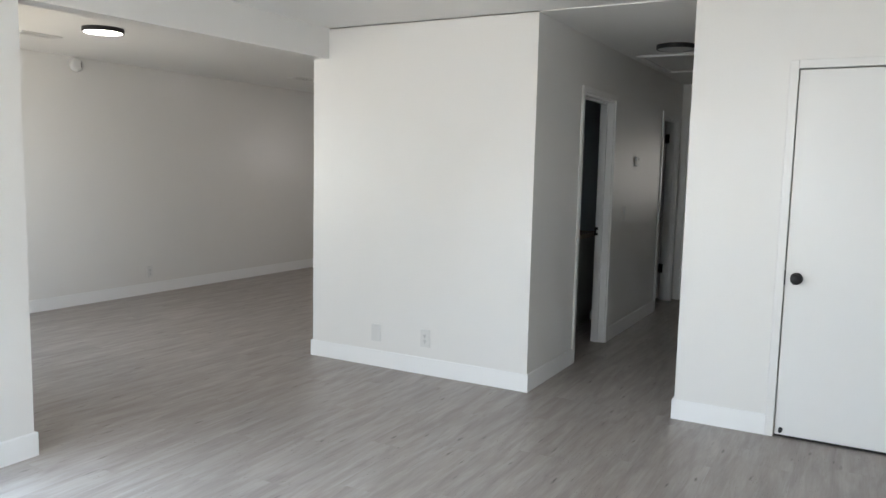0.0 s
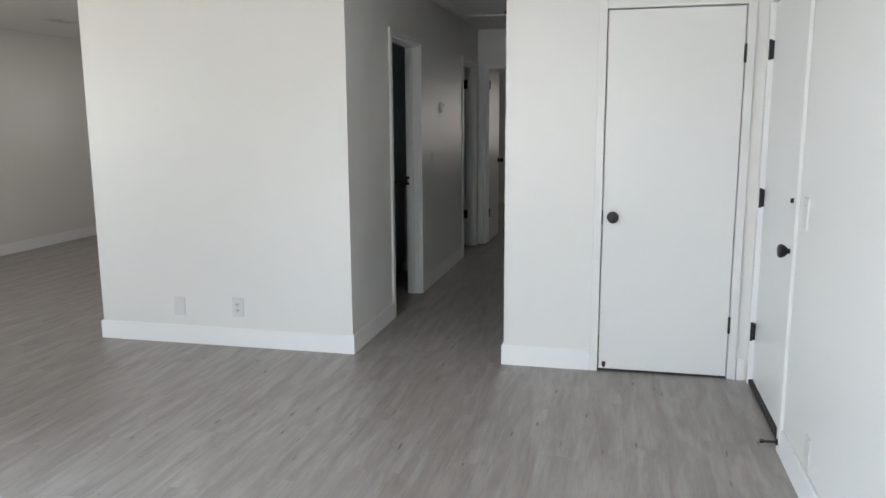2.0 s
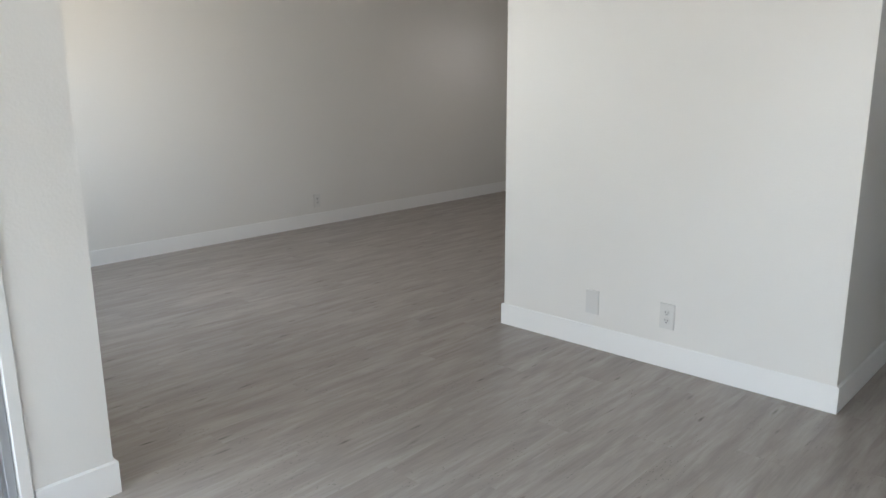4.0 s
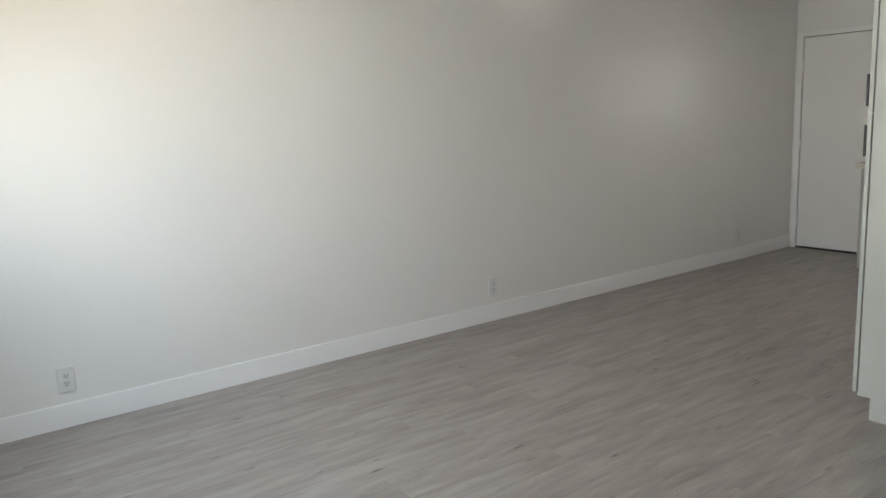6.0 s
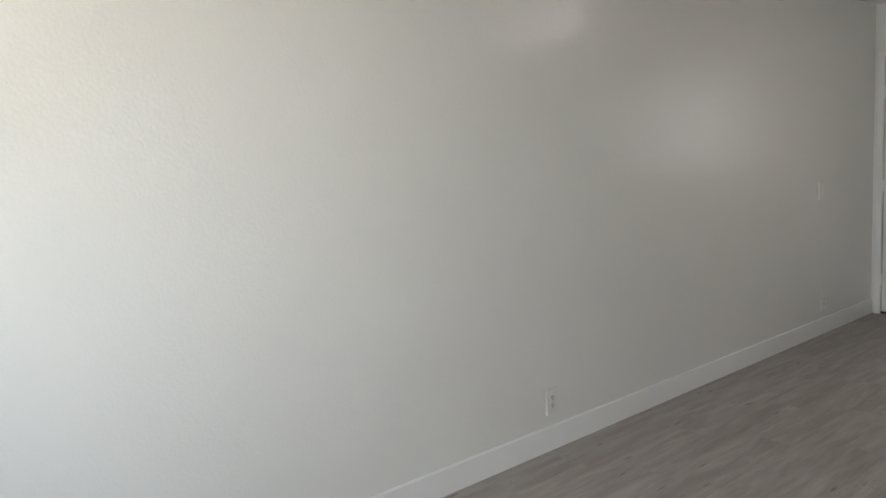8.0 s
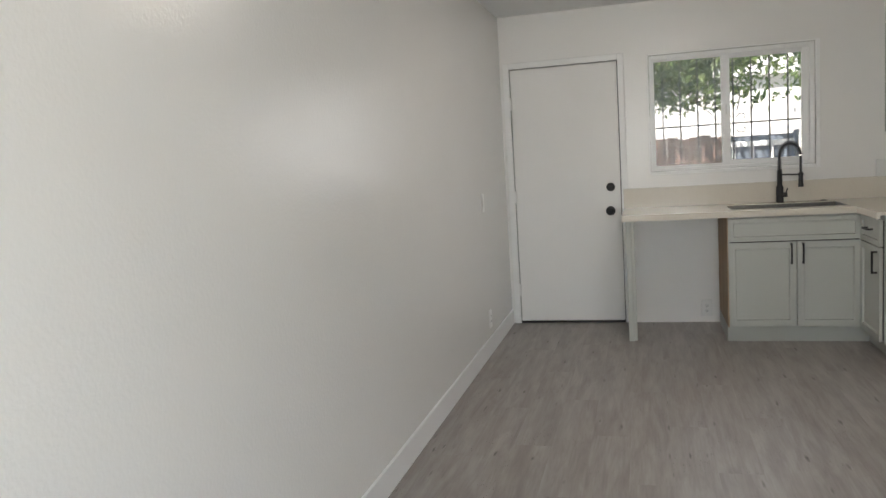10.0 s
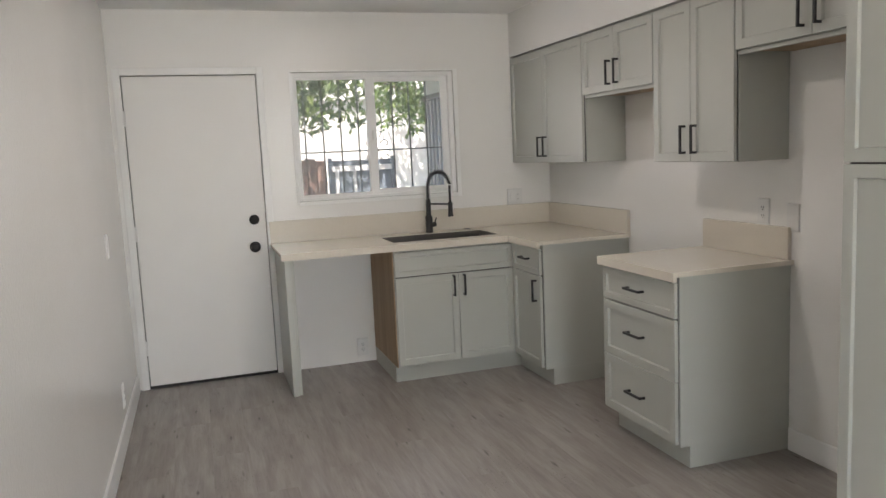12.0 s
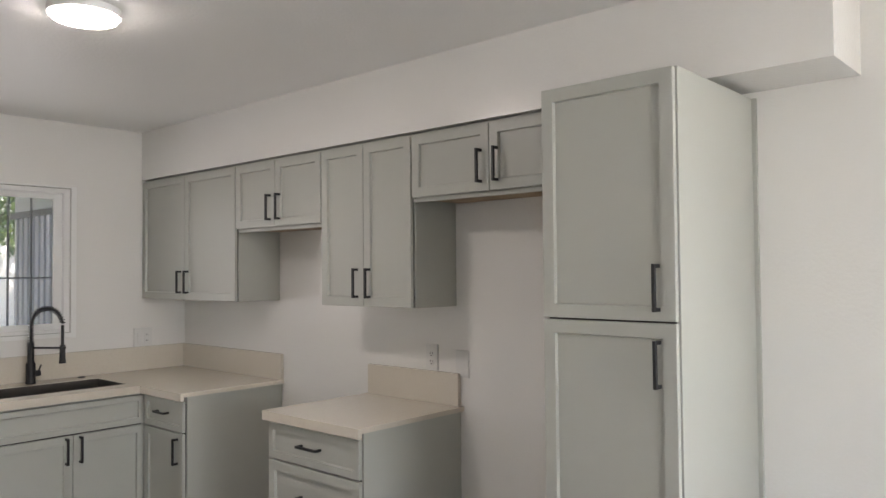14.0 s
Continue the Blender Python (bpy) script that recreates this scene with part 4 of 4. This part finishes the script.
def plate(name, m, kind, label, category, w=0.080, h=0.130):
    """Wall plate in local xz facing -y."""
    ob = holder(name, m, label, category)
    bm = boxed(-w / 2, w / 2, -0.007, 0.0, -h / 2, h / 2)
    for v in bm.verts:
        if v.co.y < -0.001:
            v.co.x *= 1 - 0.007 / w
            v.co.z *= 1 - 0.007 / h
    part("plate", bm, PLASTIC, ob)
    if kind == "outlet":
        for z in (-0.0195, 0.0195):
            bm = bmesh.new()
            lathe(bm, [(0, 0), (0.0165, 0), (0.0155, 0.0022), (0, 0.0022)], at((0, -0.0068, z), OUT_Y), 20)
            r = part("receptacle", bm, SOCKET, ob)
            bm = bmesh.new()
            box(bm, -0.0082, -0.0050, -0.0096, -0.0088, z - 0.001, z + 0.008)
            box(bm, 0.0050, 0.0082, -0.0096, -0.0088, z - 0.001, z + 0.007)
            box(bm, -0.003, 0.003, -0.0096, -0.0088, z - 0.011, z - 0.006)
            part("slots", bm, SLOT, r, "dark plug slots")
    elif kind == "switch":
        part("toggle", boxed(-0.016, 0.016, -0.0105, -0.0065, -0.033, 0.033, bevel=0.001), PLASTIC, ob)
    elif kind == "double":
        part("toggle", boxed(-0.040, -0.008, -0.0105, -0.0065, -0.033, 0.033, bevel=0.001), PLASTIC, ob)
        part("receptacle", boxed(0.008, 0.040, -0.0105, -0.0065, -0.033, 0.033, bevel=0.001), PLASTIC, ob)
        for z in (-0.018, 0.018):
            bm = bmesh.new()
            box(bm, 0.018, 0.0205, -0.0112, -0.0104, z - 0.004, z + 0.005)
            box(bm, 0.0275, 0.030, -0.0112, -0.0104, z - 0.004, z + 0.005)
            part("slots", bm, SLOT, ob, "dark plug slots")
    return ob


FACE_W = pose(0, 0, 0, 0, 0, 90)   # local -y to world +x
plate("blank_plate", at((-1.214, 0.013, 0.248), Matrix()), "blank", "blank white wall plate above the baseboard", "wall plate")
plate("wall_outlet", at((-0.793, 0.013, 0.26), Matrix()), "outlet", "white duplex wall outlet above the baseboard", "outlet")
for y in (-1.628, 1.132, 4.153):
    plate("wall_outlet", at((-4.99, y, 0.241), FACE_W), "outlet", "white duplex wall outlet above the baseboard", "outlet")
plate("light_switch", at((-4.99, 4.102, 1.066), FACE_W), "switch", "white light switch near the back door", "light switch")
plate("wall_outlet", at((-3.468, 5.065, 0.11), Matrix()), "outlet", "white outlet low in the dishwasher space", "outlet")
plate("outlet_switch_plate", at((-2.235, 5.065, 1.118), Matrix()), "double", "double white plate with switch and outlet above the backsplash", "outlet", w=0.125)
plate("wall_outlet", at((-1.938, 2.764, 1.122), FACE_E), "outlet", "white outlet above the backsplash", "outlet")
plate("blank_plate", at((-1.938, 2.574, 1.105), FACE_E), "blank", "blank white wall plate beside the outlet", "wall plate", h=0.128)
plate("light_switch", at((2.315, -1.085, 1.078), FACE_E), "switch", "white light switch beside the entry door", "light switch")
plate("wall_outlet", at((2.315, -1.39, 0.20), FACE_E), "blank", "white wall plate above the baseboard", "outlet")
plate("light_switch", at((-0.013, 2.145, 1.095), FACE_W), "switch", "white hallway light switch", "light switch")
th = holder("thermostat", at((-0.013, 2.47, 1.56), FACE_W), "small white wall thermostat in the hallway", "thermostat")
part("case", boxed(-0.028, 0.028, -0.022, 0.0, -0.045, 0.045, bevel=0.004), PLASTIC, th)
part("display", boxed(0.012, 0.026, -0.0255, -0.0238, 0.012, 0.034), SLOT, th, "dark display")
sm = holder("smoke_detector", at((-4.99, 0.303, 2.386), pose(0, 0, 0, 0, 90, 0)), "round white smoke detector high on the wall", "smoke detector")
bm = bmesh.new()
lathe(bm, [(0, 0), (0.070, 0), (0.070, 0.016), (0.066, 0.030), (0.052, 0.044), (0.02, 0.046), (0, 0.046)])
part("case", bm, PLASTIC, sm, smooth=True)
part("vent_slot", boxed(-0.03, 0.03, 0.028, 0.036, 0.038, 0.0462), SLOT, sm, "grey sensor slot")

# ---- ceiling lamps, vents, attic hatch ----


def ceiling_lamp(p, r, lit, label, rim=BLACK, drop=0.0):
    """A flat round fitting; drop lets the diffuser stand below its rim as a shallow drum."""
    ob = holder("ceiling_lamp", Matrix.Translation(p), label, "ceiling lamp", "flush ceiling lamps")
    d = 0.034 - drop * 0.6
    bm = bmesh.new()
    lathe(bm, [(r * 0.93, -d), (r, -d + 0.002), (r, 0.0), (r * 0.5, 0.0)], seg=40)
    lathe(bm, [(r * 0.93, -d), (r * 0.93, -d + 0.012)], seg=40)
    part("rim", bm, rim, ob, "thin metal rim", smooth=False)
    bm = bmesh.new()
    e = d - 0.001 + drop
    lathe(bm, [(0, -e), (r * 0.80, -e), (r * 0.88, -e + drop * 0.15), (r * 0.92, -e + 0.004 + drop * 0.45), (r * 0.928, -d + 0.012)], seg=40)
    part("diffuser", bm, lit or LAMP_OFF, ob, "white lit diffuser" if lit else "grey unlit diffuser")
    return ob


ceiling_lamp((-3.30, -0.65, H), 0.15, LAMP_ON, "round black-rimmed flush ceiling lamp, lit")
ceiling_lamp((-3.49, 2.97, H), 0.120, LAMP_BRIGHT, "round white flush ceiling lamp in the kitchen, lit", VINYL, 0.014)
ceiling_lamp((0.49, 1.60, H - 0.006), 0.15, None, "round black-rimmed flush hallway lamp, unlit")
ceiling_lamp((0.60, 2.95, H - 0.006), 0.10, None, "small round black-rimmed hallway lamp, unlit")


def vent(p, w, d):
    ob = holder("ceiling_vent", Matrix.Translation(p), "white louvred ceiling air vent", "air vent", "ceiling vents")
    bm = bmesh.new()
    for a in ((-w / 2, w / 2, -d / 2, -d / 2 + 0.02), (-w / 2, w / 2, d / 2 - 0.02, d / 2), (-w / 2, -w / 2 + 0.02, -d / 2 + 0.02, d / 2 - 0.02), (w / 2 - 0.02, w / 2, -d / 2 + 0.02, d / 2 - 0.02)):
        box(bm, *a, -0.008, 0.0)
    part("frame", bm, PLASTIC, ob)
    part("backing", boxed(-w / 2 + 0.02, w / 2 - 0.02, -d / 2 + 0.02, d / 2 - 0.02, -0.002, -0.0005), SLOT, ob, "dark duct opening")
    n = int((w - 0.04) / 0.022)
    for i in range(n):
        x = -w / 2 + 0.03 + i * 0.022
        part("slat", boxed(x, x + 0.010, -d / 2 + 0.02, d / 2 - 0.02, -0.007, -0.0055), PLASTIC, ob)


vent((-4.00, 2.54, H), 0.16, 0.34)
vent((-4.07, -0.68, H), 0.16, 0.34)
hatch = holder("attic_hatch", Matrix.Translation((0.47, 2.62, H - 0.006)), "white attic hatch panel with trim in the hallway ceiling", "attic hatch")
part("panel", boxed(-0.36, 0.36, -0.53, 0.53, -0.004, 0.0), CEIL, hatch)
for a in ((-0.41, 0.41, -0.575, -0.53), (-0.41, 0.41, 0.53, 0.575), (-0.41, -0.36, -0.53, 0.53), (0.36, 0.41, -0.53, 0.53)):
    part("trim", boxed(*a, -0.015, 0.0, bevel=0.002), TRIM, hatch)

# ---- outside ----
fence = holder("fence", at((0, 9.6, -0.13), Matrix()), "weathered reddish-brown board fence behind the house", "fence")
fmesh = [mesh_of("board", boxed(0, 0.138, 0, 0.02, 0, h, bevel=0.003), FENCEWOOD) for h in (1.585, 1.60, 1.57)]
for i in range(36):
    b = new("board", fmesh[i % 3])
    b.parent = fence
    b.matrix_basis = pose(-8.0 + i * 0.142, random.uniform(-0.004, 0.004), 0, 0, random.uniform(-0.4, 0.4), 0)
for z in (0.35, 1.25):
    part("rail", boxed(-8, -2.89, 0.024, 0.06, z, z + 0.09), FENCEWOOD, fence)

house = holder("neighbour_house", at((-4.5, 17.0, -0.13), Matrix()), "pale stucco neighbouring house with white trim windows", "house")
part("wall", pierced("x", -9, 9, 0, 7, 0, 3.1, []), STUCCO, house)
bm = bmesh.new()
vs = [bm.verts.new(v) for v in ((-9.6, -0.16, 3.05), (9.6, -0.16, 3.05), (9.6, 7.7, 3.05), (-9.6, 7.7, 3.05), (-9.6, 3.5, 4.7), (9.6, 3.5, 4.7))]
for q in ((0, 1, 5, 4), (2, 3, 4, 5), (0, 4, 3), (1, 2, 5), (3, 2, 1, 0)):
    bm.faces.new([vs[i] for i in q])
part("roof", bm, PALEROOF, house)
part("fascia", boxed(-9.6, 9.6, -0.20, -0.165, 2.88, 3.06), VINYL, house, "white fascia board")
for x in (-6.2, 7.4):
    w = holder("window", Matrix.Translation((x, -0.03, 1.3)), "", "")
    w.parent = house
    bm = bmesh.new()
    for a in ((-0.85, -0.78, 0, 1.1), (0.78, 0.85, 0, 1.1), (-0.78, 0.78, 1.03, 1.1), (-0.78, 0.78, 0, 0.07), (-0.035, 0.035, 0.07, 1.03)):
        box(bm, a[0], a[1], -0.04, 0.02, a[2], a[3])
    part("frame", bm, VINYL, w)
    part("pane", boxed(-0.78, 0.78, 0.0, 0.02, 0.07, 1.03), DARKGLASS, w)

# outer cladding of the bedroom wing, seen beside the kitchen window
clad = holder("wall_cladding", at((-1.725, 5.19, -0.13), Matrix()), "blue-grey ribbed siding on the bedroom wing", "siding", kind="structure")
part("sheet", boxed(0.0, 0.022, 0.0, 3.70, 0, 2.24), GREYBLUE, clad)
part("upper_sheet", boxed(0.0, 0.022, 0.0, 3.70, 2.244, 2.58), ALU, clad, "pale sheet above the top rail")
for i in range(26):
    part("rib", boxed(-0.024, 0.0, 0.03 + i * 0.142, 0.062 + i * 0.142, 0.0, 2.24, bevel=0.004), GREYBLUE, clad)
part("band", boxed(-0.05, 0.0, 0.0, 3.70, 2.24, 2.30), BLACK, clad, "dark top rail")

# white slatted gate at the end of the fence
gate = holder("garden_gate", at((-2.875, 9.6, -0.13), Matrix()), "blue-grey garden gate with white slats beside the fence", "gate")
for x in (0.0, 0.84):
    part("post", boxed(x, x + 0.05, -0.04, 0.04, 0, 1.60, bevel=0.004), SLATE, gate)
for z in (0.25, 1.42):
    part("rail", boxed(0.05, 0.84, -0.02, 0.02, z, z + 0.07, bevel=0.003), VINYL, gate)
for x in (0.085, 0.315, 0.545):
    part("slat", boxed(x, x + 0.045, -0.035, -0.021, 0.12, 1.44, bevel=0.003), VINYL, gate)
part("rail", boxed(0.05, 0.84, -0.018, 0.018, 1.05, 1.10, bevel=0.003), VINYL, gate)
part("back_panel", boxed(0.05, 0.84, 0.024, 0.034, 0.1, 1.56), SLATE, gate, "blue-grey backing panel")


def tree(p, height, spread, seed, label, n):
    rng = random.Random(seed)
    ob = holder("tree", Matrix.Translation(p), label, "tree")
    bm = bmesh.new()
    rod(bm, (0, 0, 0), (0.06, 0.04, height * 0.42), 0.17, 0.11, 10)
    tips = []
    for i in range(9):
        a = i * 2.4 + rng.uniform(-0.3, 0.3)
        s = Vector((0.06, 0.04, height * (0.32 + 0.012 * i)))
        e = Vector((math.cos(a) * spread * rng.uniform(0.5, 0.8), math.sin(a) * spread * rng.uniform(0.5, 0.8), height * rng.uniform(0.45, 0.9)))
        rod(bm, s, e, 0.06, 0.02, 7)
        tips.append((s, e))
        for k in range(3):
            f = s.lerp(e, rng.uniform(0.5, 0.9))
            g = f + Vector((rng.uniform(-1, 1), rng.uniform(-1, 1), rng.uniform(-0.9, 0.5))) * spread * 0.35
            rod(bm, f, g, 0.02, 0.006, 5)
            tips.append((f, g))
    part("trunk", bm, BARK, ob)
    verts, faces = [], []
    for i in range(n):
        s, e = tips[rng.randrange(len(tips))]
        c = s.lerp(e, rng.uniform(0.55, 1.15)) + Vector((rng.gauss(0, 1), rng.gauss(0, 1), rng.gauss(-0.1, 0.9))) * spread * 0.13
        if c.z < 2.05 + rng.uniform(-0.15, 0.2):
            c.z += 1.6
        q = Euler((rng.uniform(-1.2, 1.2), rng.uniform(-1.2, 1.2), rng.uniform(0, 6.3)))
        l, w = rng.uniform(0.05, 0.095), rng.uniform(0.028, 0.048)
        k = len(verts)
        for v in ((-l, 0, 0), (0, -w, 0.012), (l, 0, -0.02), (0, w, 0.012)):
            u = Vector(v)
            u.rotate(q)
            verts.append(tuple(c + u))
        faces.append((k, k + 1, k + 2))
        faces.append((k, k + 2, k + 3))
    me = bpy.data.meshes.new("crown")
    me.from_pydata(verts, [], faces)
    me.materials.append(LEAF)
    crown = new("crown", me)
    crown.parent = ob


tree((-5.4, 10.7, -0.13), 6.1, 4.0, 4, "leafy green tree behind the fence", 30000)
tree((0.9, 13.5, -0.13), 5.8, 3.2, 9, "leafy green tree by the neighbouring house", 14000)

# ---- floor ----
setting("floor", boxed(-5.0, 2.43, -6.0, 8.9, -0.1, -0.0085), SUBFLOOR, "grey-beige vinyl plank floor", "floor")
floor = bpy.data.objects["floor"]
PLANK_W, PLANK_L = 0.182, 1.22
plank_meshes = {}


def plank(x0, x1, y0, y1):
    w, l = round(x1 - x0, 3), round(y1 - y0, 3)
    if w < 0.01 or l < 0.02:
        return
    if (w, l) not in plank_meshes:
        bm = bmesh.new()
        box(bm, -w / 2, w / 2, -l / 2, l / 2, -0.008, 0.0)
        top = [e for e in bm.edges if all(v.co.z > -1e-4 for v in e.verts)]
        bmesh.ops.bevel(bm, geom=top, offset=0.0002, segments=1, affect="EDGES")
        plank_meshes[(w, l)] = mesh_of("plank", bm, FLOORWOOD)
    ob = new("plank", plank_meshes[(w, l)])
    ob.parent = floor
    ob.matrix_basis = Matrix.Translation(((x0 + x1) / 2, (y0 + y1) / 2, 0))


def lay(x0, x1, y0, y1):
    """Staggered planks that run along y."""
    i0 = math.floor(x0 / PLANK_W)
    for i in range(i0, math.ceil(x1 / PLANK_W)):
        a, b = max(x0, i * PLANK_W), min(x1, (i + 1) * PLANK_W)
        y = y0 - ((i * 0.437) % 1.0) * PLANK_L
        while y < y1:
            plank(a, b, max(y, y0), min(y + PLANK_L, y1))
            y += PLANK_L


lay(-5.0, -1.70, -2.34, 5.07)
lay(-1.70, 2.33, -6.0, 0.02)
lay(-1.75, 1.0, 0.02, 8.8)
